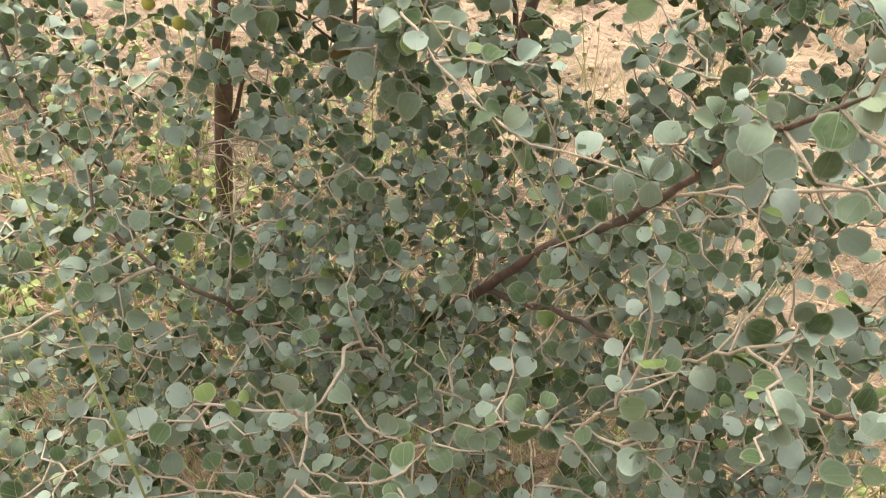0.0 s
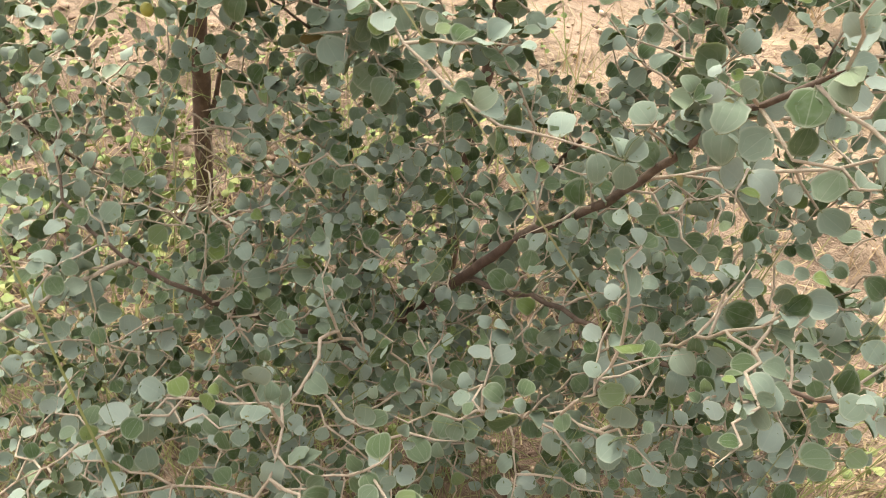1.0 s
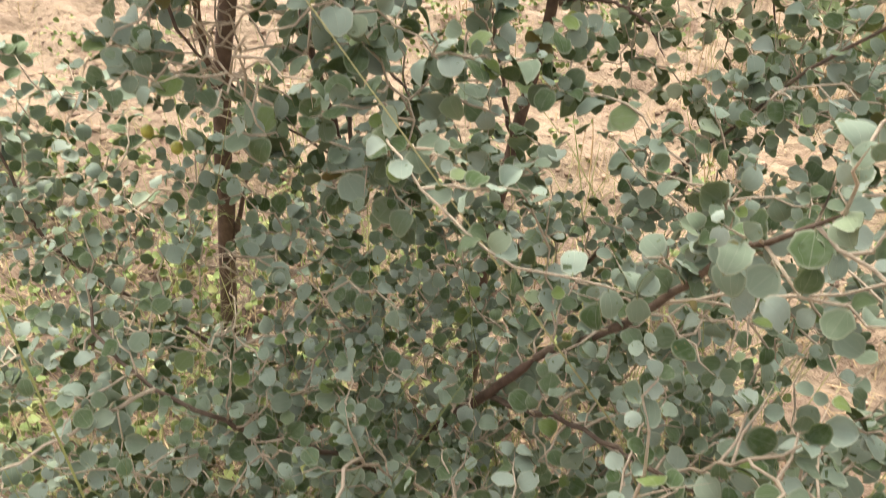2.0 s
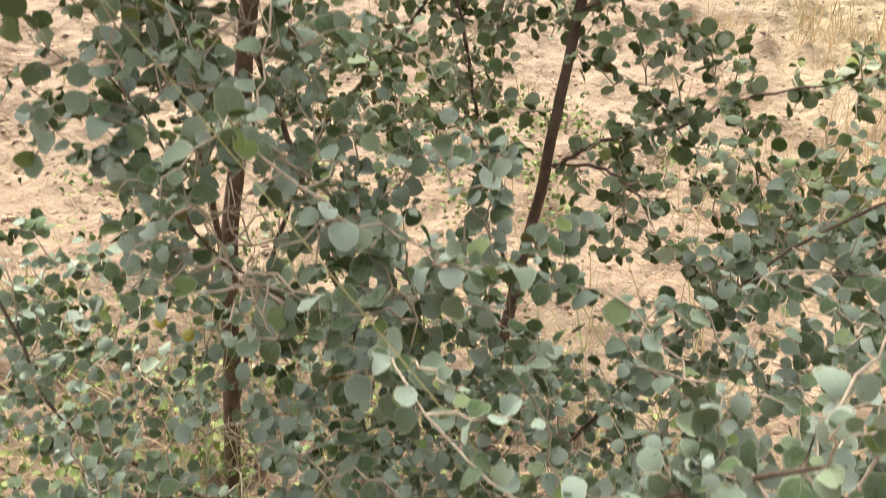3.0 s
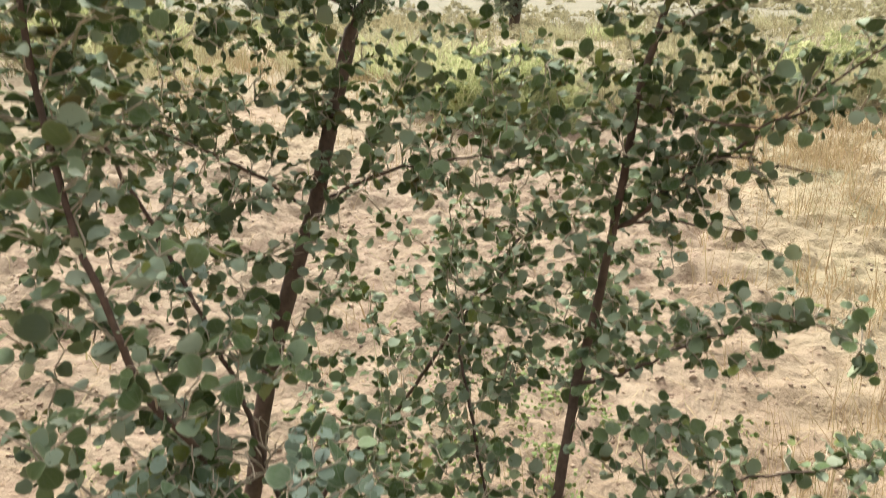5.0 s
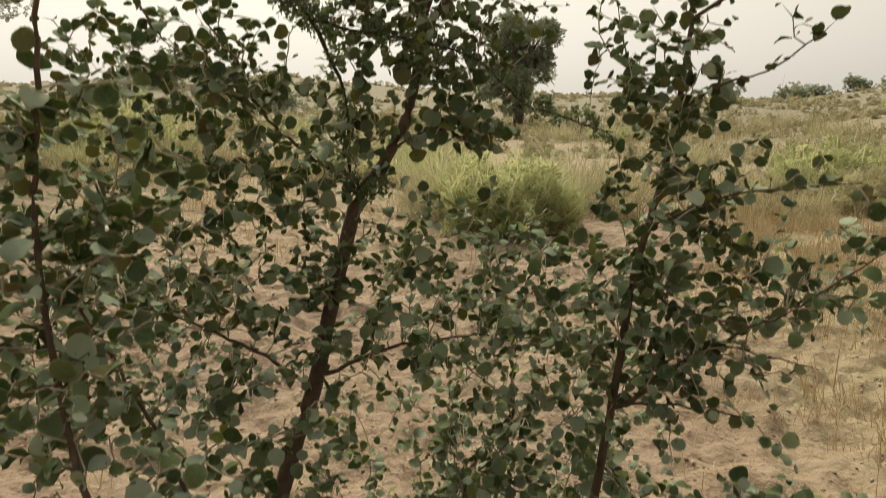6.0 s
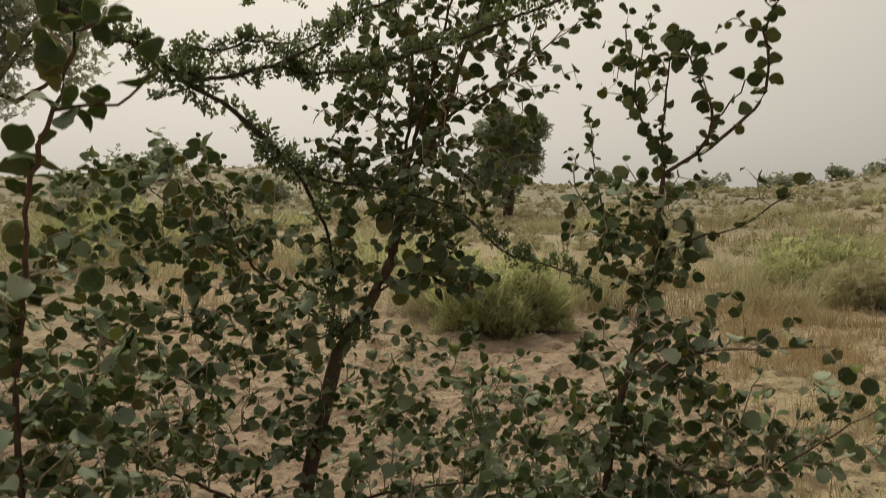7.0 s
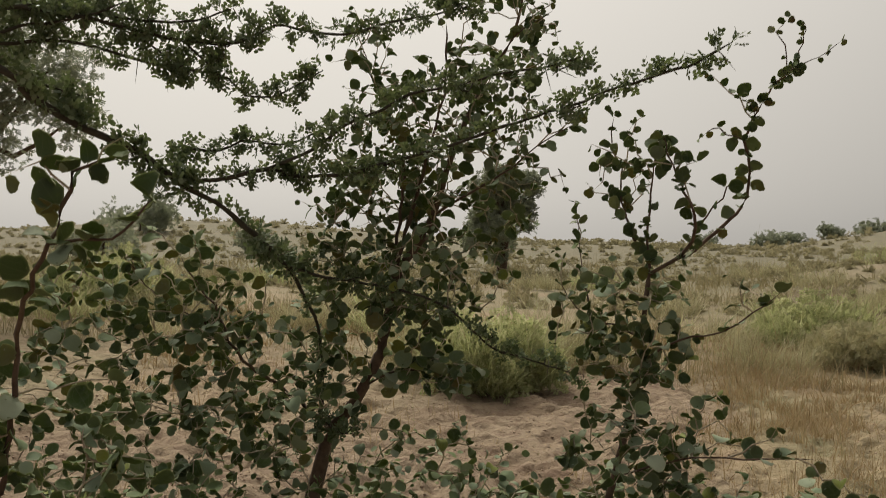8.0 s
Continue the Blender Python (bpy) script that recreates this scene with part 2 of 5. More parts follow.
LITTER = stalk_material("dead_leaf", [(0.0, (0.10, 0.06, 0.04)), (0.5, (0.22, 0.14, 0.09)), (1.0, (0.38, 0.27, 0.18))], 0.9, 0.0)
CLOD = bark_material("sand_clod", (0.36, 0.25, 0.175), (0.55, 0.42, 0.30), 120)
FRUIT = bark_material("jujube_fruit", (0.36, 0.36, 0.05), (0.52, 0.48, 0.10), 40)
FRUIT.node_tree.nodes["Principled BSDF"].inputs["Roughness"].default_value = 0.35


# ---- building helpers ----
def mesh_of(name, verts, faces, mat, uvs=None, smooth=True, slots=None):
    me = bpy.data.meshes.new(name)
    me.from_pydata(np.asarray(verts, float).tolist(), [], faces if isinstance(faces, list) else faces.tolist())
    if uvs is not None:
        layer = me.uv_layers.new(name="UVMap")
        layer.data.foreach_set("uv", np.asarray(uvs, np.float32).ravel())
    for m in mat if isinstance(mat, tuple) else (mat,):
        me.materials.append(m)
    if slots is not None:
        me.polygons.foreach_set("material_index", np.asarray(slots, np.int32))
    if smooth:
        me.polygons.foreach_set("use_smooth", np.ones(len(me.polygons), bool))
    me.update()
    return me


def part(name, me, parent, label="", kind=""):
    ob = new(name, me)
    ob.parent = parent
    return tagged(ob, label=label, kind=kind)


def holder(name, at, label, category, group="", kind=""):
    ob = new(name)
    ob.location, ob.empty_display_size = at, 0.05
    bpy.context.view_layer.update()
    return tagged(ob, label, category, group, kind)


def unit(v):
    v = np.asarray(v, float)
    return v / (np.linalg.norm(v, axis=-1, keepdims=True) + 1e-9)


def spline(pts, step=0.02):
    """A smooth line through a few points."""
    p = np.asarray(pts, float)
    p = np.vstack([2 * p[0] - p[1], p, 2 * p[-1] - p[-2]])
    out = []
    for i in range(1, len(p) - 2):
        k = max(2, int(np.linalg.norm(p[i + 1] - p[i]) / step))
        u = np.linspace(0, 1, k, endpoint=False)[:, None]
        out.append(0.5 * (2 * p[i] + (p[i + 1] - p[i - 1]) * u + (2 * p[i - 1] - 5 * p[i] + 4 * p[i + 1] - p[i + 2]) * u ** 2
                          + (3 * p[i] - p[i - 1] - 3 * p[i + 1] + p[i + 2]) * u ** 3))
    out.append(p[-2:-1])
    return np.vstack(out)


def tube(pts, r0, r1, sides, rng=None, rough=0.0):
    """Vertices and faces of a tapering, slightly knotty stem."""
    p = np.asarray(pts, float)
    t = unit(np.gradient(p, axis=0))
    ref = np.where(np.abs(t[:, 2:3]) > 0.9, np.array([[1.0, 0, 0]]), np.array([[0, 0, 1.0]]))
    a = unit(np.cross(t, ref))
    b = np.cross(t, a)
    r = np.linspace(r0, r1, len(p))[:, None]
    if rng is not None and rough:
        g = rng.normal(size=r.shape)
        r = r * (1 + rough * (g + np.roll(g, 1, 0) + np.roll(g, 2, 0)) / 1.7)
    r[-1] *= 0.15
    ang = np.arange(sides) * 2 * math.pi / sides
    v = p[:, None] + r[:, None] * (a[:, None] * np.cos(ang)[None, :, None] + b[:, None] * np.sin(ang)[None, :, None])
    n = len(p)
    i, j = np.meshgrid(np.arange(n - 1), np.arange(sides), indexing="ij")
    k = (j + 1) % sides
    f = np.stack([i * sides + j, i * sides + k, (i + 1) * sides + k, (i + 1) * sides + j], -1).reshape(-1, 4)
    return v.reshape(-1, 3), f


class Pile:
    """Gathers quads of many pieces into one mesh."""
    def __init__(self):
        self.v, self.f, self.n = [], [], 0

    def add(self, v, f):
        self.v.append(v)
        self.f.append(f + self.n)
        self.n += len(v)

    def mesh(self, name, mat):
        return mesh_of(name, np.vstack(self.v), np.vstack(self.f), mat)


def leaf_shape(rng, curl, fold, aspect):
    """A round leaf along +y with a short stalk, one unit long, folded along the midrib, with an upper and a lower skin:
    vertices, quads, uvs per corner, material slot per quad."""
    rows = 8
    turn = np.linspace(0, math.pi, rows)
    s = (1 - np.cos(turn)) / 2
    w = 0.5 * aspect * np.sin(turn) ** 0.92 * (1 + 0.06 * np.cos(turn))
    w[0], w[-1] = 0.10 * aspect, 0.05 * aspect
    jag = 1 + rng.normal(size=(rows, 2)) * 0.065
    skew = rng.normal() * 0.08
    top, uv = [], []
    for i in range(rows):
        y = 0.14 + s[i] * 0.98
        z = -curl * (s[i] - 0.3) ** 2
        for c in (-1, 0, 1):
            k = c * w[i] * (jag[i, 0 if c < 0 else 1] if c else 1)
            wave = 0.038 * rng.normal() if c else 0
            x = k + skew * (s[i] - 0.3) ** 2
            top.append((x, y - (0.03 if (i == 0 and c) else 0), z + fold * abs(c) * w[i] - 0.35 * curl * (c * w[i]) ** 2 + wave))
            uv.append((0.5 + c * w[i] / aspect, s[i]))
    n = len(top)
    v = np.array(top + [(x, y, z - 0.028) for x, y, z in top] + [(-0.02, 0, 0), (0.02, 0, 0), (0.02, 0.2, 0.006), (-0.02, 0.2, 0.006)])
    f = [(3 * i + c, 3 * i + c + 1, 3 * i + c + 4, 3 * i + c + 3) for i in range(rows - 1) for c in range(2)]
    k = len(f)
    f = f + [(d + n, c + n, b + n, a + n) for a, b, c, d in f] + [(2 * n, 2 * n + 1, 2 * n + 2, 2 * n + 3)]
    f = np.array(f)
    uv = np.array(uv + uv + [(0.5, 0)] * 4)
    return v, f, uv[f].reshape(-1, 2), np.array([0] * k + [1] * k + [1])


def bipinnate_shape(rng, blunt=False):
    """A small feathery leaf along +y, one unit long: two pairs of side stalks with pointed or blunt oblong leaflets."""
    v, f = [], []
    def blade(a, b, w, nrm):
        d = unit(b - a)
        sd = np.cross(d, nrm) * w
        k = len(v)
        if blunt:
            m, e = a * 0.75 + b * 0.25, a * 0.2 + b * 0.8
            v.extend([a, m + sd, e + sd * 0.9, b, e - sd * 0.9, m - sd])
            f.extend([(k, k + 1, k + 2, k + 3), (k, k + 3, k + 4, k + 5)])
        else:
            m = (a + b) / 2
            v.extend([a, m + sd, b, m - sd])
            f.append((k, k + 1, k + 2, k + 3))
    up = np.array([0, 0, 1.0])
    blade(np.zeros(3), np.array([0, 0.75, 0.05]), 0.012, up)
    for at, sgn, ln in ((0.3, 1, 0.9), (0.3, -1, 0.9)) if blunt else ((0.25, 1, 0.5), (0.25, -1, 0.5), (0.6, 1, 0.55), (0.6, -1, 0.55)):
        d = unit(np.array([sgn * (0.6 if blunt else 0.85), 0.7 if blunt else 0.5, (0.3 if blunt else 0.12) * rng.normal()]))
        o = np.array([0, at, 0.02])
        for j in range(3 if blunt else 4):
            q = o + d * ln * (0.2 + (0.36 if blunt else 0.25) * j)
            for s2 in (1, -1):
                e = unit(np.cross(d, up) * s2 + d * 0.55 + rng.normal(size=3) * (0.28 if blunt else 0.12))
                blade(q, q + e * ((0.46 if blunt else 0.31) - 0.02 * abs(j - 2)), 0.15 if blunt else 0.10, unit(up + rng.normal(size=3) * 0.35) if blunt else up)
    f = np.array(f)
    uv = np.tile(np.array([[0.5, 0], [1, 0.5], [0.5, 1], [0, 0.5]]), (len(f), 1))
    return np.array(v), f, uv, np.zeros(len(f), int)


shape_rng = np.random.default_rng(5)
LEAVES = [leaf_shape(shape_rng, c, fo, a) for c, fo, a in ((0.25, 0.12, 0.98), (0.10, 0.22, 0.92), (0.45, 0.05, 1.02), (-0.15, 0.15, 0.95),
                                                          (0.30, 0.35, 0.86), (0.60, 0.18, 0.90), (0.15, 0.06, 1.06), (0.35, 0.25, 0.96), (-0.25, 0.30, 1.0), (0.2, 0.1, 0.88),
                                                          (0.9, 0.55, 0.92), (0.5, 0.75, 0.95), (-0.5, 0.60, 0.90), (1.1, 0.30, 0.98))]
FEATHERS = [bipinnate_shape(shape_rng) for _ in range(4)]
BLUNT_FEATHERS = [bipinnate_shape(shape_rng, True) for _ in range(5)]
JUJUBE_SKINS = (JUJUBE_LEAF, JUJUBE_SHADED_UNDER)
MATURE_SKINS = (MATURE_LEAF, JUJUBE_SHADED_UNDER)
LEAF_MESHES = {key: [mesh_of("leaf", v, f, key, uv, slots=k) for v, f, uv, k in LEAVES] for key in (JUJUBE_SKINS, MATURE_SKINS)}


def frames_of(axis, normal):
    """Turning matrices with y along axis and z near normal."""
    y = unit(axis)
    x = unit(np.cross(y, normal))
    return np.stack([x, y, np.cross(x, y)], -1)


def scatter_mesh(name, shapes, pos, turn, size, pick, mat):
    vs, fs, us, ks, n = [], [], [], [], 0
    for k, (v, f, uv, slot) in enumerate(shapes):
        w = np.nonzero(pick == k)[0]
        if not len(w):
            continue
        out = np.einsum("nij,vj->nvi", turn[w], v) * size[w, None, None] + pos[w, None]
        vs.append(out.reshape(-1, 3))
        fs.append((f[None] + (np.arange(len(w)) * len(v))[:, None, None] + n).reshape(-1, 4))
        us.append(np.tile(uv, (len(w), 1)))
        ks.append(np.tile(slot, len(w)))
        n += len(w) * len(v)
    return mesh_of(name, np.vstack(vs), np.vstack(fs), mat, np.vstack(us), slots=np.hstack(ks))


class Plant:
    """A woody plant: stems that are given, twigs that grow from them into leafy masses, and leaves on the twigs."""
    def __init__(self, name, base, label, category, seed, leaf=(0.019, 0.029), bark=LIMB_BARK, group="", face=(0, -0.25, 0.95), skins=JUJUBE_SKINS, tumble=0.48, rosette=0.0):
        self.rng = np.random.default_rng(seed)
        self.base = np.array(base, float)
        self.ob = holder(name, base, label, category, group)
        self.nodes, self.tang = [], []
        self.leaf, self.bark, self.face, self.skins, self.tumble, self.rosette = leaf, bark, face, skins, tumble, rosette
        self.pos, self.axis, self.nrm, self.size = [], [], [], []
        self.twigs = Pile()

    def stem(self, name, pts, r0, r1, leafy=0.0, spurs=0.0, bark=None, wobble=0.0026, label=""):
        """leafy: leaves a metre sitting on the stem; spurs: short leafy twigs a metre."""
        p = spline(pts)
        w = np.cumsum(self.rng.normal(size=p.shape), 0) * (wobble if r0 > 0.006 else wobble * 1.7) * 0.25
        w -= np.linspace(0, 1, len(p))[:, None] * w[-1]
        w[0] = 0
        p = p + w
        if r0 < 0.006:
            k = unit(np.cross(np.gradient(p, axis=0), self.rng.normal(size=3)))
            p[1:-1] += k[1:-1] * (np.where(np.arange(1, len(p) - 1) % 2, 1, -1) * self.rng.uniform(0.0005, 0.0030, len(p) - 2))[:, None]
        v, f = tube(p, r0, r1, 10 if r0 > 0.008 else 6, self.rng, 0.014 if r0 > 0.008 else 0.09)
        me = mesh_of(name, v - self.base, f, bark or self.bark)
        ob = part(name, me, self.ob, label)
        t = unit(np.gradient(p, axis=0))
        self.nodes.append(p)
        self.tang.append(t)
        length = np.linalg.norm(np.diff(p, axis=0), axis=1).sum()
        for _ in range(int(leafy * length)):
            i = self.rng.integers(len(p))
            self.put_leaf(p[i], t[i], self.rng.choice((-1, 1)))
        for _ in range(int(spurs * length)):
            i = self.rng.integers(len(p) // 5, len(p))
            d = unit(self.rng.normal(size=3) + t[i] * 0.7 + np.array([0, 0, 0.35]))
            self.twig(p[i], p[i] + d * self.rng.uniform(0.04, 0.11), 0.0013, 0.1)
        return ob

    def put_leaf(self, at, along, side, scale=1.0):
        rng = self.rng
        n = unit(np.array(self.face) + rng.normal(size=3) * self.tumble)
        s = unit(np.cross(along, n)) * side
        a = unit(s + along * rng.uniform(0.1, 0.9) + rng.normal(size=3) * 0.28 + np.array([0, 0, -0.12]))
        self.pos.append(at)
        self.axis.append(a)
        self.nrm.append(n)
        lo, hi = self.leaf
        self.size.append((lo + (hi - lo) * rng.beta(1.3, 1.6)) * scale)

    def twig(self, a, b, r, bare):
        """A zigzag twig from a to b, with leaves left and right past its bare part."""
        rng = self.rng
        d = b - a
        ln = np.linalg.norm(d)
        k = max(3, int(ln / 0.016))
        u = np.linspace(0, 1, k + 1)[:, None]
        side = unit(np.cross(d, rng.normal(size=3)))
        arch = np.array([0, 0, 1.0]) * ln * rng.uniform(-0.02, 0.16) + side * ln * rng.normal() * 0.08
        p = a + d * u + arch * (u * (1 - u) * 4) ** 0.8
        p[1:] += side * (0.0035 * np.where(np.arange(1, k + 1) % 2, 1, -1))[:, None] + rng.normal(size=(k, 3)) * 0.0022
        self.twigs.add(*tube(p, r * 0.85 + ln * 0.002, r * 0.55, 5))
        t = unit(np.gradient(p, axis=0))
        for i in range(1, k + 1):
            if u[i, 0] > bare:
                self.put_leaf(p[i], t[i], 1 if i % 2 else -1, 1.0 - 0.45 * max(0, u[i, 0] - 0.7) / 0.3)
                if rng.random() < 0.25:
                    self.put_leaf(p[i], t[i], -1 if i % 2 else 1, 0.8)
                if rng.random() < self.rosette:
                    for _ in range(rng.integers(2, 5)):
                        self.put_leaf(p[i] + rng.normal(size=3) * 0.004, t[i], rng.choice((-1, 1)), rng.uniform(0.55, 0.85))
        return p

    def fill(self, centre, radii, count, reach=0.30, bare=0.3):
        """Twigs grow from the nearest wood towards points of an egg-shaped mass."""
        rng = self.rng
        q = unit(rng.normal(size=(count, 3))) * rng.random((count, 1)) ** (1 / 3) * np.array(radii) + np.array(centre)
        first = np.vstack(self.nodes)
        used = len(first)
        store = np.vstack([first, np.zeros((count * 10, 3))])
        dist = np.array([np.min(np.linalg.norm(first - x, axis=1)) for x in q])
        for x in q[np.argsort(dist)]:
            wood = store[:used]
            dd = np.linalg.norm(wood - x, axis=1) + 0.5 * np.clip(wood[:, 2] - x[2], 0, None)
            i = int(np.argmin(dd))
            v = x - wood[i]
            ln = np.linalg.norm(v)
            if ln < 0.06:
                v = unit(rng.normal(size=3) + unit(v)) * 0.09
                ln = 0.09
            start = wood[i]
            if ln > reach:
                start = x - v / ln * reach
                self.twigs.add(*tube(spline([wood[i], wood[i] + v * 0.5 * (1 - reach / ln) + np.array([0, 0, 0.02]), start], 0.03), 0.0032, 0.0022, 5))
            p = self.twig(start, x + unit(v) * 0.02, 0.0013, bare)
            fresh = p[1:-1:3][:10]
            store[used:used + len(fresh)] = fresh
            used += len(fresh)
        self.nodes = [store[:used]]

    def finish(self, own=300, keep=None):
        pos, axis, nrm, size = (np.array(x) for x in (self.pos, self.axis, self.nrm, self.size))
        if keep is not None:
            k = keep(pos)
            pos, axis, nrm, size = pos[k], axis[k], nrm[k], size[k]
        turn = frames_of(axis, nrm)
        pick = self.rng.integers(len(LEAVES), size=len(pos))
        order = np.argsort(pos[:, 1])
        near, rest = order[:own], order[own:]
        if self.twigs.n:
            me = self.twigs.mesh("twig_network", TWIG_BARK)
            me.transform(Matrix.Translation(-self.base))
            part("twig_network", me, self.ob, "thin pale zigzag twigs", "stuff")
        for i in near:
            ob = part("leaf", LEAF_MESHES[self.skins][pick[i]], self.ob)
            m = Matrix(turn[i].tolist()).to_4x4() @ Matrix.Scale(size[i], 4)
            m.translation = pos[i] - self.base
            ob.matrix_basis = m
        if len(rest):
            me = scatter_mesh("foliage", LEAVES, pos[rest] - self.base, turn[rest], size[rest], pick[rest], self.skins)
            part("foliage", me, self.ob, "round grey-green leaves", "stuff")
        return self.ob


# ---- ground: one sheet of sand, trodden near, dunes far off ----
def lattice(x, y, seed):
    xi, yi = np.floor(x).astype(np.int64), np.floor(y).astype(np.int64)
    fx, fy = x - xi, y - yi
    fx, fy = fx * fx * (3 - 2 * fx), fy * fy * (3 - 2 * fy)
    def h(a, b):
        k = (a * 374761393 + b * 668265263 + seed * 974634777) & 0x7FFFFFFF
        k = ((k ^ (k >> 13)) * 1274126177) & 0x7FFFFFFF
        return ((k ^ (k >> 16)) & 0xFFFF) / 65535.0
    return (h(xi, yi) * (1 - fx) + h(xi + 1, yi) * fx) * (1 - fy) + (h(xi, yi + 1) * (1 - fx) + h(xi + 1, yi + 1) * fx) * fy


def land(x, y):
    """The height of the sand."""
    x, y = np.asarray(x, float), np.asarray(y, float)
    r = np.hypot(x, y)
    near = np.exp(-(r / 16) ** 2) * (1 + 0.9 * np.clip((r - 2.2) / 3, 0, 1))
    z = near * (0.050 * (lattice(x * 6, y * 6, 1) - 0.5) + 0.030 * (lattice(x * 14, y * 14, 2) - 0.5) + 0.05 * (lattice(x * 2.2, y * 2.2, 3) - 0.5))
    pits = np.clip(lattice(x * 4.5, y * 4.5, 6) - 0.72, 0, 1)
    steps = np.clip(lattice(x * 3.1 + 0.7, y * 3.1, 21) - 0.6, 0, 1) * np.clip(lattice(x * 7.3, y * 7.3, 22) - 0.2, 0, 1)
    z = z - near * (0.07 * pits + 0.14 * steps) + near * 0.035 * np.abs(lattice(x * 9.0, y * 9.0, 23) - 0.5)
    z = z + 0.5 * (lattice(x * 0.11, y * 0.11, 4) - 0.5) * np.clip((r - 6) / 12, 0, 1)
    z = z + 1.4 * (lattice(x * 0.03, y * 0.03, 5) - 0.5) * np.clip((r - 25) / 40, 0, 1)
    z = z + 1.3 * np.exp(-((x - 26) / 16) ** 2 - ((y - 52) / 22) ** 2) + 0.9 * np.exp(-((x - 10) / 5) ** 2 - ((y - 27) / 6) ** 2)
    z = z + 3.9 * np.exp(-((x - 42) / 15) ** 2 - ((y - 100) / 30) ** 2) + 2.4 * np.exp(-((x + 42) / 22) ** 2 - ((y - 85) / 28) ** 2)
    return z + 1.2 * np.clip((r - 60) / 120, 0, 1) - 0.0085 * np.clip(r - 80, 0, None)


def cover_of(x, y):
    """Where dry grass and herbs cover the sand, 0 to 1."""
    right = np.clip((x - 0.35 - 0.10 * (y - 2) + 0.8 * (lattice(x * 0.8, y * 0.8, 8) - 0.5)) / 0.8, 0, 1) * np.clip((y - 1.2) / 1.5, 0, 1)
    far = np.clip((y - 10.5 + 3 * (lattice(x * 0.5, y * 0.5, 9) - 0.5)) / 3.0, 0, 1)
    left = np.clip((-x - 1.2) / 1.5, 0, 1) * np.clip((y - 6) / 2, 0, 1) * 0.7
    return np.clip(np.maximum.reduce([right, far, left]), 0, 1)


def build_ground():
    def axis(lo, hi, step):
        """Even steps where one stands and walks, longer and longer ones out to the horizon."""
        core = np.arange(lo, hi, step)
        out = np.cumsum(step * 1.13 ** np.arange(1, 74))
        return np.concatenate([lo - out[::-1], core, core[-1] + out])
    ax, ay = axis(-4.6, 4.8, 0.036), axis(-0.6, 12.0, 0.036)
    gx, gy = np.meshgrid(ax, ay, indexing="ij")
    z = land(gx, gy)
    n = len(ay)
    i, j = np.meshgrid(np.arange(len(ax) - 1), np.arange(n - 1), indexing="ij")
    f = np.stack([i * n + j, (i + 1) * n + j, (i + 1) * n + j + 1, i * n + j + 1], -1).reshape(-1, 4)
    me = mesh_of("ground", np.stack([gx, gy, z], -1).reshape(-1, 3), f, SAND)
    a = me.attributes.new("cover", "FLOAT", "POINT")
    a.data.foreach_set("value", cover_of(gx, gy).ravel().astype(np.float32))
    a = me.attributes.new("scrubland", "FLOAT", "POINT")
    a.data.foreach_set("value", np.clip((gy - 16 + 8 * (lattice(gx * 0.2, gy * 0.2, 41) - 0.5)) / 18, 0, 1).ravel().astype(np.float32))
    # where litter lies and the shrub's shade is put into the colour
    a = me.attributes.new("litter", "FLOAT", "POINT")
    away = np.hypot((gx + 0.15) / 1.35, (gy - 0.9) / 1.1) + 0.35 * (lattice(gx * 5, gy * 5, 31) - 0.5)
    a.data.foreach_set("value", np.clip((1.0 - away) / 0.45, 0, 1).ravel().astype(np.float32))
    tagged(new("ground", me), "pinkish dry sand, trodden and strewn with clods", "ground", kind="structure")


build_ground()


# ---- the plants close by ----
def clear_of_path(p):
    """Leaves keep out of the gap in which one stands before the shrub."""
    stand = (p[:, 1] < 0.34) & (p[:, 2] > 0.72) & (np.abs(p[:, 0] - 0.13) < 0.6)
    # loose spots through which the stems behind show
    d = p[:, 1] - 0.93
    loose = np.zeros(len(p), bool)
    for x, z, rx, rz, sx, sz in ((-0.26, 0.77, 0.045, 0.07, 0.5, 0.5), (-0.295, 0.36, 0.045, 0.09, 0.5, 1.0), (-0.175, 1.24, 0.06, 0.11, 0.4, 0.25), (-0.23, 1.02, 0.04, 0.07, 0.45, 0.5)):
        loose |= ((p[:, 0] - x + sx * d) / rx) ** 2 + ((p[:, 2] - z + sz * d) / rz) ** 2 < 1
    return ~stand & ~(loose & (p[:, 1] > 0.55)) & (p[:, 2] > 0.02)


shrub = Plant("jujube_shrub", (-0.02, 0.84, 0.0), "dense thorny jujube shrub with round grey-green leaves", "shrub", 11, (0.0120, 0.0230), face=(0, -0.45, 0.82), tumble=0.46, rosette=0.07)
shrub.stem("trunk", [(-0.02, 0.84, -0.03), (0.0, 0.79, 0.18), (0.02, 0.74, 0.33), (0.10, 0.68, 0.52), (0.15, 0.66, 0.62)], 0.0095, 0.0046, bark=BARK)
shrub.stem("limb", [(0.15, 0.66, 0.62), (0.23, 0.60, 0.76), (0.25, 0.54, 0.86), (0.26, 0.50, 0.91), (0.28, 0.47, 0.96)], 0.0044, 0.0021, 60, 34)
shrub.stem("limb", [(0.225, 0.605, 0.755), (0.27, 0.58, 0.80), (0.32, 0.57, 0.82), (0.38, 0.56, 0.86)], 0.0017, 0.0010, 30, 24, TWIG_BARK)
shrub.stem("limb", [(0.255, 0.52, 0.89), (0.29, 0.50, 0.91), (0.34, 0.50, 0.925)], 0.0015, 0.0009, 30, 20, TWIG_BARK)
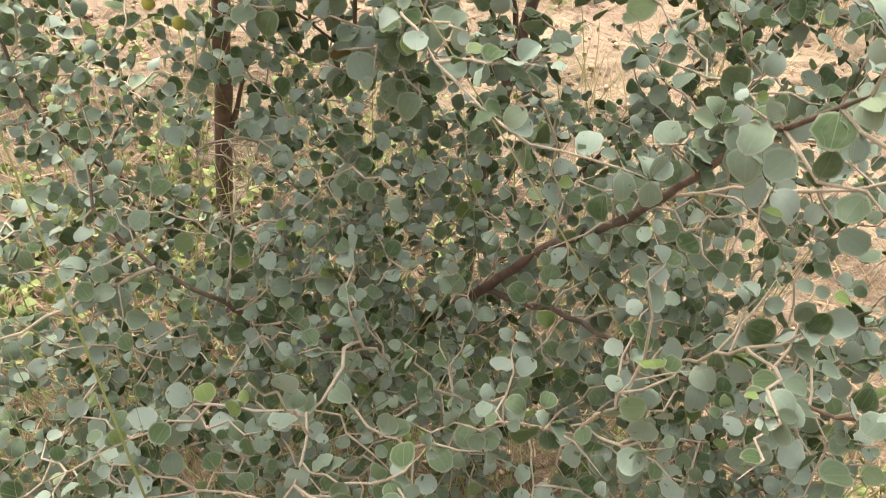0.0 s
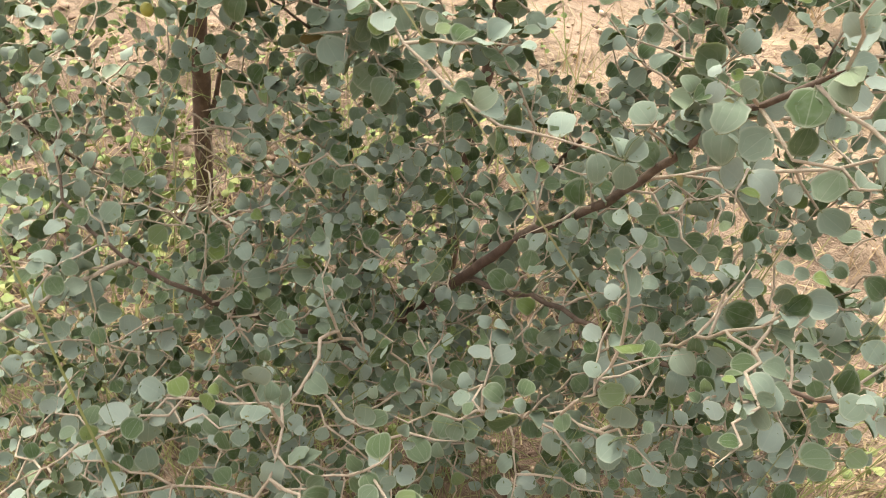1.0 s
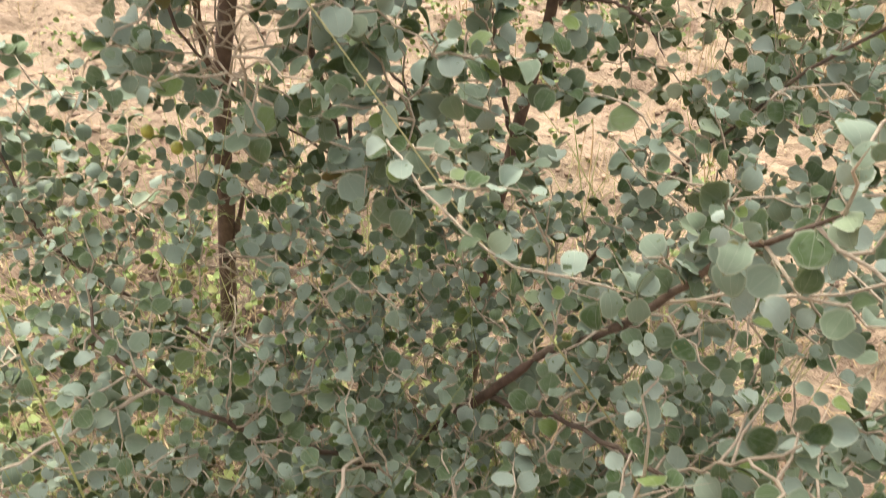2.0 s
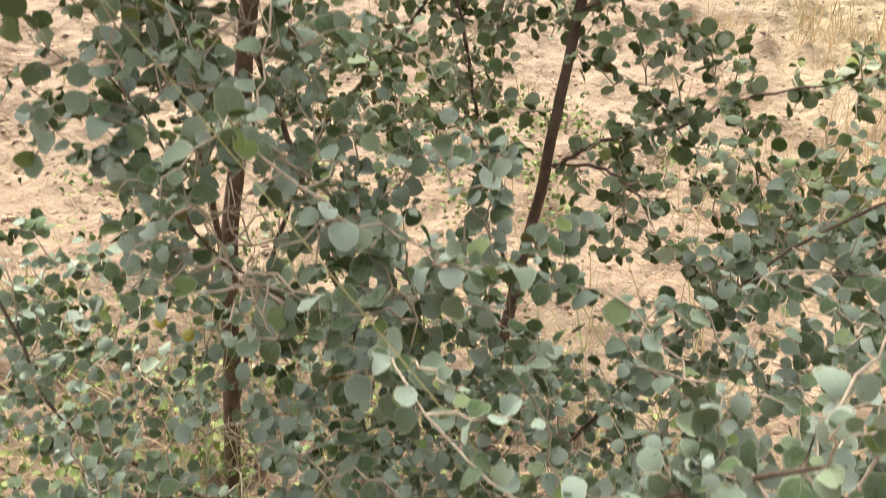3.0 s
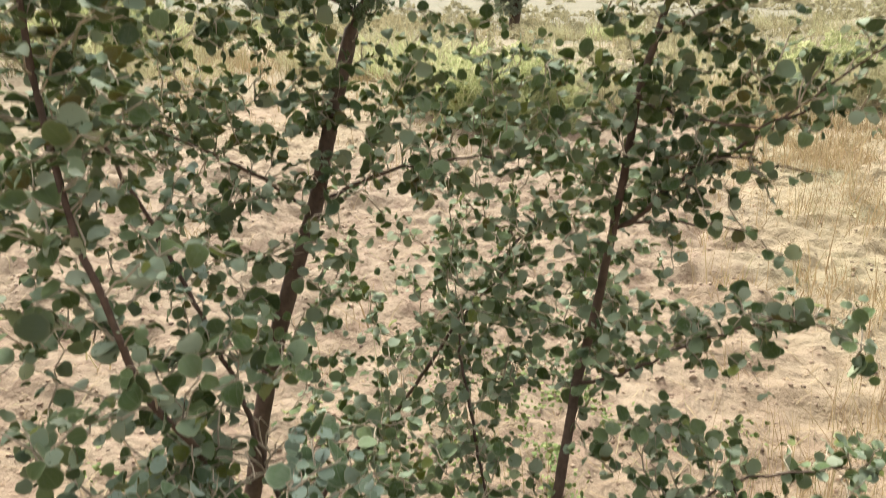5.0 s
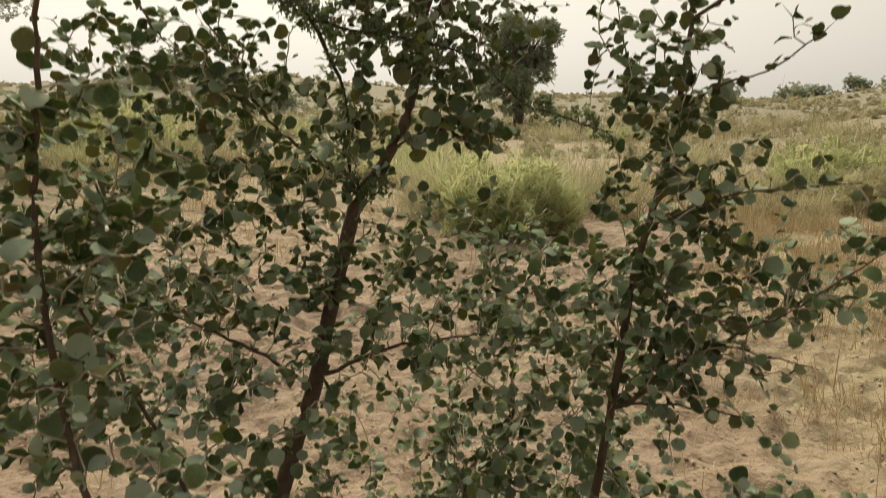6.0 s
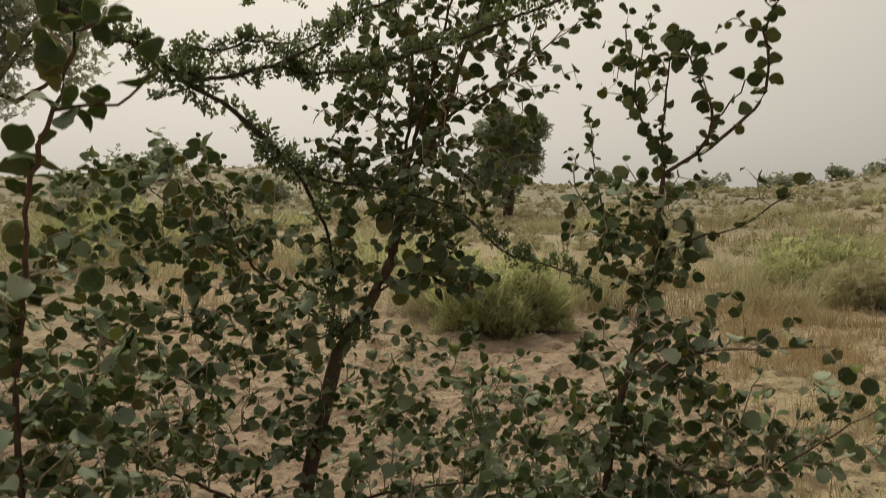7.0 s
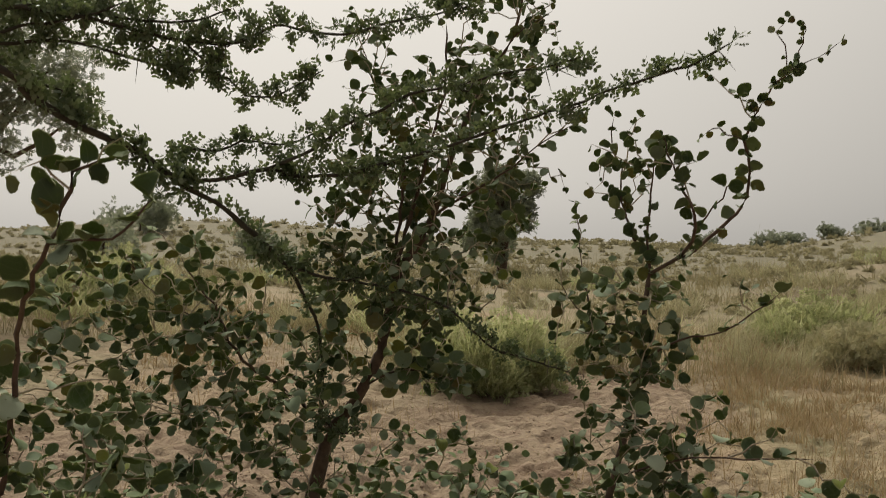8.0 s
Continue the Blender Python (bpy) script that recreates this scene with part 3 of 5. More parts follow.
shrub.stem("limb", [(0.10, 0.68, 0.53), (0.17, 0.62, 0.59), (0.24, 0.55, 0.64), (0.30, 0.50, 0.68), (0.34, 0.46, 0.73), (0.42, 0.42, 0.78)], 0.0030, 0.0013, 16, 26)
shrub.stem("limb", [(0.0, 0.79, 0.18), (-0.03, 0.68, 0.36), (-0.14, 0.58, 0.53), (-0.20, 0.57, 0.58), (-0.27, 0.60, 0.61), (-0.30, 0.66, 0.65)], 0.0044, 0.0015, 14, 22)
shrub.stem("limb", [(-0.20, 0.57, 0.58), (-0.24, 0.50, 0.59), (-0.30, 0.43, 0.58)], 0.0021, 0.0012, 20, 26, TWIG_BARK)
shrub.stem("limb", [(-0.02, 0.76, 0.2), (0.034, 0.60, 0.451), (0.014, 0.52, 0.603), (0.015, 0.46, 0.62), (0.003, 0.43, 0.621), (0.012, 0.39, 0.623), (0.002, 0.365, 0.596), (-0.006, 0.355, 0.566)], 0.0024, 0.0012, 10, 16, TWIG_BARK)
shrub.stem("limb", [(0.003, 0.43, 0.621), (-0.06, 0.43, 0.603), (-0.093, 0.43, 0.599), (-0.111, 0.43, 0.579), (-0.154, 0.42, 0.537), (-0.209, 0.41, 0.481), (-0.267, 0.41, 0.416)], 0.0012, 0.0008, 28, 28, TWIG_BARK)
shrub.stem("limb", [(0.015, 0.46, 0.618), (0.048, 0.44, 0.607), (0.073, 0.43, 0.621), (0.089, 0.42, 0.608)], 0.0012, 0.0008, 34, 30, TWIG_BARK)
shrub.stem("limb", [(0.012, 0.39, 0.623), (0.034, 0.385, 0.625), (0.057, 0.38, 0.63), (0.081, 0.38, 0.653)], 0.0010, 0.0007, 50, 34, TWIG_BARK)
shrub.stem("limb", [(0.001, 0.367, 0.595), (-0.044, 0.38, 0.562), (-0.103, 0.39, 0.513), (-0.159, 0.39, 0.466), (-0.203, 0.39, 0.419)], 0.0011, 0.0008, 30, 28, TWIG_BARK)
shrub.stem("limb", [(0.01, 0.70, 0.36), (0.086, 0.55, 0.483), (0.125, 0.48, 0.612), (0.144, 0.47, 0.626), (0.167, 0.46, 0.631), (0.205, 0.45, 0.663), (0.235, 0.44, 0.661), (0.259, 0.43, 0.662)], 0.0018, 0.0009, 20, 28, TWIG_BARK)
shrub.stem("limb", [(0.205, 0.45, 0.663), (0.219, 0.44, 0.709), (0.225, 0.45, 0.73), (0.271, 0.46, 0.747)], 0.0011, 0.0007, 40, 28, TWIG_BARK)
shrub.stem("limb", [(0.27, 0.53, 0.66), (0.291, 0.46, 0.773), (0.307, 0.44, 0.764), (0.322, 0.42, 0.757), (0.335, 0.40, 0.744)], 0.0013, 0.0008, 40, 28, TWIG_BARK)
shrub.stem("limb", [(-0.12, 0.95, 0.6), (-0.12, 0.70, 0.656), (-0.094, 0.69, 0.65), (-0.065, 0.67, 0.642), (-0.036, 0.65, 0.624)], 0.0015, 0.0008, 24, 30, TWIG_BARK)
shrub.stem("limb", [(-0.02, 0.84, 0.02), (-0.10, 0.92, 0.45), (-0.12, 0.96, 0.80), (-0.08, 0.87, 0.82), (0.01, 0.74, 0.82), (0.0, 0.67, 0.80)], 0.0045, 0.0012, 16, 26)
shrub.stem("limb", [(-0.12, 0.95, 0.6), (-0.24, 0.99, 1.0), (-0.34, 1.02, 1.17), (-0.39, 1.02, 1.26), (-0.46, 1.00, 1.40)], 0.0046, 0.0022, 14, 34, BARK)
shrub.stem("limb", [(-0.04, 0.86, 0.02), (-0.3, 0.86, 0.30), (-0.46, 0.80, 0.50), (-0.52, 0.83, 0.60), (-0.56, 0.85, 0.7)], 0.0044, 0.0017, 14, 26)
shrub.stem("limb", [(0.0, 0.85, 0.02), (0.12, 0.93, 0.35), (0.27, 0.95, 0.66), (0.32, 0.94, 0.74), (0.37, 0.93, 0.82), (0.46, 0.90, 0.92)], 0.0052, 0.0017, 14, 30)
shrub.fill((0.0, 0.67, 0.45), (0.46, 0.24, 0.13), 350)
shrub.fill((0.02, 0.80, 0.52), (0.50, 0.26, 0.16), 350)
shrub.fill((0.34, 0.72, 0.70), (0.22, 0.26, 0.16), 180)
shrub.fill((-0.36, 0.72, 0.50), (0.26, 0.22, 0.11), 56)
shrub.fill((0.38, 0.54, 0.50), (0.14, 0.16, 0.10), 100)
shrub.fill((-0.26, 0.55, 0.31), (0.26, 0.14, 0.08), 150)
shrub.fill((0.0, 0.68, 0.25), (0.44, 0.24, 0.10), 230)
shrub.leaf = (0.013, 0.023)
shrub.stem("limb", [(0.0, 0.68, 0.80), (0.03, 0.57, 0.90), (0.06, 0.53, 0.895), (0.092, 0.50, 0.89), (0.126, 0.48, 0.885), (0.20, 0.50, 0.86)], 0.0011, 0.0007, 120, 8, TWIG_BARK)
shrub.face, shrub.tumble = (0, -0.32, 0.85), 0.56
shrub.leaf = (0.014, 0.030)
shrub.stem("limb", [(-0.08, 0.87, 0.82), (-0.12, 0.78, 0.93), (-0.132, 0.71, 0.989), (-0.102, 0.70, 0.962), (-0.062, 0.69, 0.948), (-0.035, 0.69, 0.922), (-0.004, 0.70, 0.866), (0.021, 0.69, 0.842), (0.006, 0.66, 0.801)], 0.0016, 0.0010, 40, 22, TWIG_BARK)
shrub.stem("limb", [(-0.08, 0.87, 0.82), (-0.15, 0.80, 0.83), (-0.182, 0.74, 0.852), (-0.129, 0.68, 0.858), (-0.109, 0.655, 0.849), (-0.094, 0.65, 0.832)], 0.0014, 0.0009, 40, 22, TWIG_BARK)
shrub.stem("limb", [(-0.12, 0.95, 0.6), (-0.18, 0.84, 0.74), (-0.219, 0.76, 0.856), (-0.233, 0.77, 0.906), (-0.267, 0.787, 0.957), (-0.317, 0.80, 0.997)], 0.0020, 0.0011, 34, 30)
shrub.fill((-0.06, 0.77, 0.86), (0.28, 0.17, 0.12), 92, bare=0.2)
shrub.fill((-0.17, 0.84, 1.04), (0.11, 0.08, 0.09), 34, bare=0.2)
shrub.fill((0.02, 0.92, 0.62), (0.16, 0.10, 0.14), 50, bare=0.2)
shrub.fill((-0.34, 0.92, 0.62), (0.24, 0.10, 0.14), 36, bare=0.2)
shrub.fill((-0.26, 0.92, 0.88), (0.25, 0.16, 0.18), 64, bare=0.2)
shrub.fill((0.42, 0.98, 0.72), (0.16, 0.12, 0.13), 56, bare=0.2)
shrub.fill((-0.58, 0.94, 0.54), (0.14, 0.13, 0.15), 46, bare=0.2)
fruit_ball = bmesh.new()
bmesh.ops.create_uvsphere(fruit_ball, u_segments=10, v_segments=7, radius=0.0064)
bmesh.ops.scale(fruit_ball, vec=(1, 1, 1.12), verts=fruit_ball.verts)
fruit_mesh = bpy.data.meshes.new("fruit")
fruit_ball.to_mesh(fruit_mesh)
fruit_ball.free()
fruit_mesh.materials.append(FRUIT)
fruit_mesh.polygons.foreach_set("use_smooth", np.ones(len(fruit_mesh.polygons), bool))
for at in ((-0.249, 0.724, 0.765), (-0.232, 0.742, 0.738)):
    part("fruit", fruit_mesh, shrub.ob, "yellow-green unripe fruit").location = Vector(at) - shrub.ob.location
shrub.finish(300, clear_of_path)


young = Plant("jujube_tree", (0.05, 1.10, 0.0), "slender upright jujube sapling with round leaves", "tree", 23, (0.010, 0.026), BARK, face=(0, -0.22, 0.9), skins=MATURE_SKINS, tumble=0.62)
young.stem("trunk", [(0.05, 1.10, -0.03), (0.05, 1.15, 0.30), (0.062, 1.20, 0.444), (0.076, 1.25, 0.56), (0.092, 1.28, 0.67), (0.10, 1.29, 0.76), (0.114, 1.36, 0.934), (0.13, 1.38, 1.04),
                     (0.147, 1.385, 1.178), (0.17, 1.40, 1.376), (0.19, 1.41, 1.461), (0.207, 1.43, 1.534), (0.223, 1.45, 1.638), (0.235, 1.47, 1.764)], 0.0128, 0.0036, 0, 6, label="dark brown trunk")
young.leaf = (0.0085, 0.0255)
young.face = (-0.1, 0.45, 0.70)
young.stem("limb", [(0.235, 1.47, 1.764), (0.227, 1.48, 1.807), (0.231, 1.49, 1.855), (0.234, 1.49, 1.904), (0.241, 1.48, 1.946), (0.253, 1.48, 1.968)], 0.0024, 0.0009, 130, 14)
young.stem("limb", [(0.233, 1.47, 1.77), (0.21, 1.50, 1.807), (0.193, 1.54, 1.853), (0.185, 1.55, 1.881), (0.187, 1.55, 1.922), (0.172, 1.55, 1.959), (0.177, 1.55, 2.009)], 0.0025, 0.0009, 165, 26)
young.stem("limb", [(0.235, 1.47, 1.755), (0.278, 1.44, 1.781), (0.293, 1.41, 1.808), (0.292, 1.37, 1.843), (0.277, 1.38, 1.877), (0.265, 1.39, 1.90), (0.253, 1.40, 1.933), (0.244, 1.40, 1.957)], 0.0030, 0.0009, 125, 14)
young.leaf = (0.0085, 0.0250)
young.stem("limb", [(0.279, 1.44, 1.78), (0.314, 1.45, 1.807), (0.348, 1.46, 1.839), (0.365, 1.46, 1.856), (0.37, 1.45, 1.893), (0.367, 1.435, 1.93), (0.361, 1.425, 1.951), (0.371, 1.42, 1.983), (0.381, 1.41, 2.007)], 0.0030, 0.0016, 125, 4)
young.stem("limb", [(0.297, 1.42, 1.829), (0.322, 1.42, 1.857), (0.34, 1.42, 1.886), (0.348, 1.42, 1.898)], 0.0016, 0.0008, 70, 0)
young.leaf = (0.0075, 0.0185)
young.stem("limb", [(0.381, 1.41, 2.007), (0.395, 1.41, 2.033), (0.418, 1.41, 2.053), (0.426, 1.41, 2.058)], 0.0016, 0.0010, 400, 0)
young.leaf = (0.0065, 0.0120)
young.stem("limb", [(0.412, 1.41, 2.048), (0.409, 1.41, 2.085), (0.398, 1.41, 2.106), (0.412, 1.41, 2.125)], 0.0009, 0.0005, 110, 0)
young.stem("limb", [(0.421, 1.41, 2.056), (0.428, 1.41, 2.08), (0.433, 1.41, 2.10), (0.434, 1.41, 2.116)], 0.0009, 0.0005, 150, 0)
young.stem("limb", [(0.426, 1.41, 2.058), (0.447, 1.41, 2.066), (0.465, 1.41, 2.077), (0.483, 1.41, 2.091)], 0.0009, 0.0005, 100, 0)
young.stem("limb", [(0.371, 1.41, 1.987), (0.36, 1.40, 2.002), (0.349, 1.40, 2.012)], 0.0008, 0.0005, 180, 0)
young.leaf = (0.0085, 0.0190)
young.stem("limb", [(0.361, 1.42, 1.952), (0.336, 1.41, 1.964), (0.313, 1.40, 1.968), (0.30, 1.40, 1.958)], 0.0012, 0.0007, 130, 0)
young.leaf = (0.010, 0.026)
young.stem("limb", [(0.217, 1.45, 1.661), (0.188, 1.47, 1.673), (0.149, 1.48, 1.68), (0.109, 1.47, 1.717), (0.10, 1.47, 1.743)], 0.0020, 0.0008, 50, 12)
young.stem("limb", [(0.149, 1.48, 1.68), (0.135, 1.55, 1.74), (0.124, 1.60, 1.80), (0.122, 1.61, 1.84)], 0.0014, 0.0007, 60, 10)
young.stem("limb", [(0.220, 1.45, 1.62), (0.274, 1.42, 1.661), (0.324, 1.38, 1.678), (0.363, 1.35, 1.71), (0.394, 1.33, 1.74)], 0.0022, 0.0008, 60, 16)
young.stem("limb", [(0.19, 1.41, 1.46), (0.28, 1.30, 1.52), (0.34, 1.25, 1.535), (0.42, 1.22, 1.55)], 0.0020, 0.0008, 60, 14)
young.stem("limb", [(0.17, 1.40, 1.37), (0.24, 1.30, 1.36), (0.312, 1.25, 1.36), (0.342, 1.20, 1.392), (0.377, 1.17, 1.436), (0.418, 1.15, 1.478), (0.449, 1.13, 1.508)], 0.0026, 0.0010, 44, 18)
young.leaf = (0.0105, 0.027)
young.face = (0, -0.22, 0.9)
young.stem("limb", [(0.118, 1.36, 0.932), (0.15, 1.32, 0.963), (0.184, 1.26, 1.013), (0.216, 1.22, 1.05), (0.258, 1.24, 1.068), (0.328, 1.26, 1.091), (0.368, 1.26, 1.106), (0.42, 1.25, 1.106), (0.475, 1.24, 1.089)], 0.0034, 0.0011, 60, 34)
young.stem("limb", [(0.166, 1.38, 1.191), (0.22, 1.37, 1.20), (0.265, 1.36, 1.204), (0.308, 1.35, 1.205), (0.352, 1.34, 1.192)], 0.0024, 0.0009, 55, 24)
young.stem("limb", [(0.106, 1.27, 0.716), (0.152, 1.20, 0.784), (0.181, 1.18, 0.813), (0.242, 1.20, 0.823), (0.289, 1.23, 0.832), (0.343, 1.26, 0.855), (0.392, 1.257, 0.876), (0.447, 1.25, 0.894), (0.537, 1.24, 0.925)], 0.0040, 0.0013, 50, 36)
young.stem("limb", [(0.105, 1.27, 0.72), (0.17, 1.22, 0.75), (0.21, 1.10, 0.78), (0.24, 1.0, 0.78)], 0.0032, 0.0013, 24, 20)
young.stem("limb", [(0.154, 1.39, 1.18), (0.188, 1.37, 1.214), (0.226, 1.355, 1.265), (0.271, 1.34, 1.301), (0.338, 1.33, 1.35), (0.44, 1.32, 1.41)], 0.0046, 0.0016, 44, 34)
young.stem("limb", [(0.245, 1.35, 1.285), (0.296, 1.33, 1.311), (0.344, 1.32, 1.302), (0.422, 1.30, 1.292)], 0.0020, 0.0008, 60, 26)
young.stem("limb", [(0.343, 1.26, 0.855), (0.37, 1.22, 0.80), (0.40, 1.19, 0.74), (0.42, 1.17, 0.70)], 0.0016, 0.0008, 70, 34)
young.stem("limb", [(0.07, 1.20, 0.5), (-0.05, 1.35, 0.85), (-0.08, 1.40, 1.0), (0.0, 1.42, 1.1)], 0.004, 0.0015, 24, 22)
young.leaf = (0.012, 0.030)
young.face = (-0.1, 0.25, 0.82)
young.fill((0.23, 1.38, 1.47), (0.17, 0.12, 0.15), 96, bare=0.2)
young.fill((0.21, 1.45, 1.64), (0.08, 0.08, 0.08), 40, bare=0.2)
young.face = (0, -0.22, 0.9)
young.fill((0.24, 1.22, 0.91), (0.12, 0.06, 0.07), 34, bare=0.2)
young.fill((0.16, 1.43, 1.33), (0.20, 0.12, 0.12), 110, bare=0.2)
young.fill((0.03, 1.46, 1.04), (0.20, 0.12, 0.22), 130, bare=0.2)
young.fill((0.32, 1.20, 0.74), (0.22, 0.17, 0.12), 84, bare=0.2)
young.fill((0.50, 1.20, 0.84), (0.15, 0.12, 0.12), 34, bare=0.2)
young.fill((0.32, 1.30, 1.06), (0.20, 0.08, 0.08), 50, bare=0.2)
young.fill((0.20, 1.46, 1.70), (0.10, 0.08, 0.08), 26, bare=0.2)
young.fill((0.17, 1.34, 1.24), (0.13, 0.05, 0.14), 30, bare=0.2)
young.fill((0.46, 1.31, 1.42), (0.12, 0.08, 0.06), 26, bare=0.2)
young.finish(300)

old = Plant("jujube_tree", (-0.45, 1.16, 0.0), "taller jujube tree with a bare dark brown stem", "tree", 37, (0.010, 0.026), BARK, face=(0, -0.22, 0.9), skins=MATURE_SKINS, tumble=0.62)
old.stem("trunk", [(-0.45, 1.16, -0.03), (-0.443, 1.20, 0.202), (-0.428, 1.23, 0.49), (-0.40, 1.26, 0.70), (-0.37, 1.28, 0.913), (-0.342, 1.33, 1.085), (-0.32, 1.37, 1.185), (-0.305, 1.44, 1.32), (-0.284, 1.50, 1.47)], 0.0165, 0.0120, 0, 5,
         label="straight dark brown trunk")
old.stem("limb", [(-0.284, 1.50, 1.47), (-0.25, 1.50, 1.508), (-0.225, 1.505, 1.55), (-0.204, 1.51, 1.60), (-0.198, 1.535, 1.66), (-0.185, 1.55, 1.74), (-0.135, 1.56, 1.82), (-0.103, 1.56, 1.92), (-0.077, 1.57, 1.994), (-0.045, 1.58, 2.07),
                  (0.001, 1.59, 2.148), (0.022, 1.60, 2.247)], 0.0105, 0.0018, 26, 26)
old.leaf = (0.010, 0.0265)
old.face = (-0.1, 0.35, 0.78)
old.stem("limb", [(0.001, 1.59, 2.148), (0.035, 1.58, 2.168), (0.073, 1.57, 2.19)], 0.002, 0.001, 90, 30)
old.stem("limb", [(-0.188, 1.55, 1.73), (-0.150, 1.56, 1.89), (-0.12, 1.54, 1.995), (-0.101, 1.53, 2.07), (-0.103, 1.53, 2.164)], 0.0045, 0.0013, 36, 26)
old.stem("limb", [(-0.195, 1.54, 1.69), (-0.178, 1.56, 1.92), (-0.20, 1.54, 2.005), (-0.225, 1.52, 2.06), (-0.243, 1.51, 2.125)], 0.0038, 0.0011, 40, 26)
old.stem("limb", [(-0.125, 1.56, 1.84), (-0.035, 1.50, 1.888), (0.017, 1.48, 1.919), (0.058, 1.47, 1.951), (0.114, 1.46, 1.983)], 0.0024, 0.0009, 60, 22)
old.stem("limb", [(-0.284, 1.50, 1.475), (-0.343, 1.52, 1.511), (-0.385, 1.52, 1.54), (-0.402, 1.45, 1.58), (-0.413, 1.42, 1.612), (-0.434, 1.41, 1.65), (-0.444, 1.40, 1.689), (-0.476, 1.40, 1.724), (-0.509, 1.40, 1.767)], 0.0040, 0.0011, 30, 26)
old.stem("limb", [(-0.413, 1.42, 1.612), (-0.48, 1.41, 1.66), (-0.55, 1.40, 1.70), (-0.60, 1.39, 1.76)], 0.0020, 0.0009, 50, 24)
old.stem("limb", [(-0.225, 1.505, 1.55), (-0.18, 1.50, 1.575), (-0.13, 1.49, 1.585), (-0.07, 1.48, 1.60)], 0.0024, 0.0010, 60, 12)
old.stem("limb", [(-0.32, 1.37, 1.185), (-0.22, 1.38, 1.24), (-0.10, 1.40, 1.27), (0.02, 1.41, 1.28)], 0.0036, 0.0013, 30, 26)
old.stem("limb", [(-0.322, 1.37, 1.18), (-0.40, 1.33, 1.24), (-0.50, 1.29, 1.30), (-0.60, 1.24, 1.33)], 0.0036, 0.0013, 28, 26)
old.stem("limb", [(-0.44, 1.17, 0.15), (-0.33, 1.35, 0.62), (-0.20, 1.45, 0.80), (-0.155, 1.46, 0.874), (-0.13, 1.48, 0.911), (-0.095, 1.50, 0.98), (-0.055, 1.55, 1.029), (0.0, 1.60, 1.10)], 0.0056, 0.0026, 12, 24)
old.stem("limb", [(-0.055, 1.55, 1.029), (-0.013, 1.58, 1.088), (-0.075, 1.61, 1.117), (-0.12, 1.62, 1.151)], 0.0026, 0.0010, 30, 26)
old.leaf, old.face, old.tumble = (0.014, 0.031), (0, -0.25, 0.87), 0.58
old.stem("limb", [(-0.432, 1.22, 0.45), (-0.415, 1.17, 0.65), (-0.345, 1.04, 0.86), (-0.285, 0.92, 1.01), (-0.268, 0.86, 1.075), (-0.295, 0.835, 1.137),
                  (-0.322, 0.83, 1.233), (-0.36, 0.845, 1.31), (-0.413, 0.89, 1.43), (-0.426, 0.90, 1.54)], 0.0062, 0.0032, 14, 30)
old.fill((-0.38, 0.90, 1.12), (0.22, 0.14, 0.24), 118, bare=0.2)
old.face = (-0.1, 0.65, 0.55)
old.stem("limb", [(-0.426, 0.90, 1.54), (-0.40, 0.885, 1.66), (-0.376, 0.86, 1.725), (-0.329, 0.82, 1.765), (-0.297, 0.80, 1.795), (-0.279, 0.79, 1.824), (-0.268, 0.79, 1.854), (-0.247, 0.79, 1.864)], 0.0032, 0.0014, 84, 5)
old.stem("limb", [(-0.297, 0.80, 1.795), (-0.266, 0.80, 1.798), (-0.246, 0.81, 1.801), (-0.232, 0.82, 1.818), (-0.222, 0.83, 1.836)], 0.0017, 0.0009, 105, 4)
old.face = (-0.1, 0.30, 0.80)
old.fill((-0.45, 0.92, 1.43), (0.16, 0.12, 0.19), 80, bare=0.2)
old.leaf = (0.013, 0.030)
old.fill((-0.41, 0.93, 1.56), (0.15, 0.10, 0.10), 46, bare=0.2)
old.leaf, old.face, old.tumble = (0.010, 0.0265), (-0.1, 0.22, 0.84), 0.78
old.fill((-0.12, 1.54, 1.88), (0.19, 0.12, 0.25), 215, bare=0.2)
old.fill((-0.27, 1.51, 1.80), (0.08, 0.08, 0.15), 56, bare=0.2)
old.fill((-0.02, 1.56, 2.10), (0.09, 0.08, 0.12), 44, bare=0.2)
old.leaf = (0.013, 0.031)
old.fill((-0.54, 1.40, 1.46), (0.34, 0.17, 0.24), 265, bare=0.2)
old.fill((-0.36, 1.44, 1.58), (0.15, 0.10, 0.14), 46, bare=0.2)
old.fill((-0.20, 1.53, 1.66), (0.14, 0.09, 0.12), 62, bare=0.2)
old.fill((-0.09, 1.48, 1.58), (0.07, 0.04, 0.03), 16, bare=0.2)
old.fill((-0.55, 1.38, 1.69), (0.22, 0.12, 0.13), 70, bare=0.2)
old.leaf, old.face, old.tumble = (0.011, 0.028), (0, -0.22, 0.9), 0.62
old.fill((-0.06, 1.56, 1.06), (0.34, 0.15, 0.30), 190, bare=0.2)
old.fill((-0.14, 1.50, 1.38), (0.24, 0.12, 0.12), 110, bare=0.2)
old.fill((-0.56, 1.28, 1.22), (0.24, 0.15, 0.22), 120, bare=0.2)
old.fill((-0.18, 1.42, 0.84), (0.24, 0.12, 0.20), 90, bare=0.2)
old.leaf = (0.013, 0.030)
old.fill((-0.12, 1.36, 1.28), (0.22, 0.08, 0.10), 44, bare=0.2)
old.fill((-0.33, 1.24, 1.14), (0.13, 0.06, 0.16), 46, bare=0.2)
old.fill((-0.12, 1.26, 0.82), (0.22, 0.12, 0.12), 60, bare=0.2)
old.finish(300)


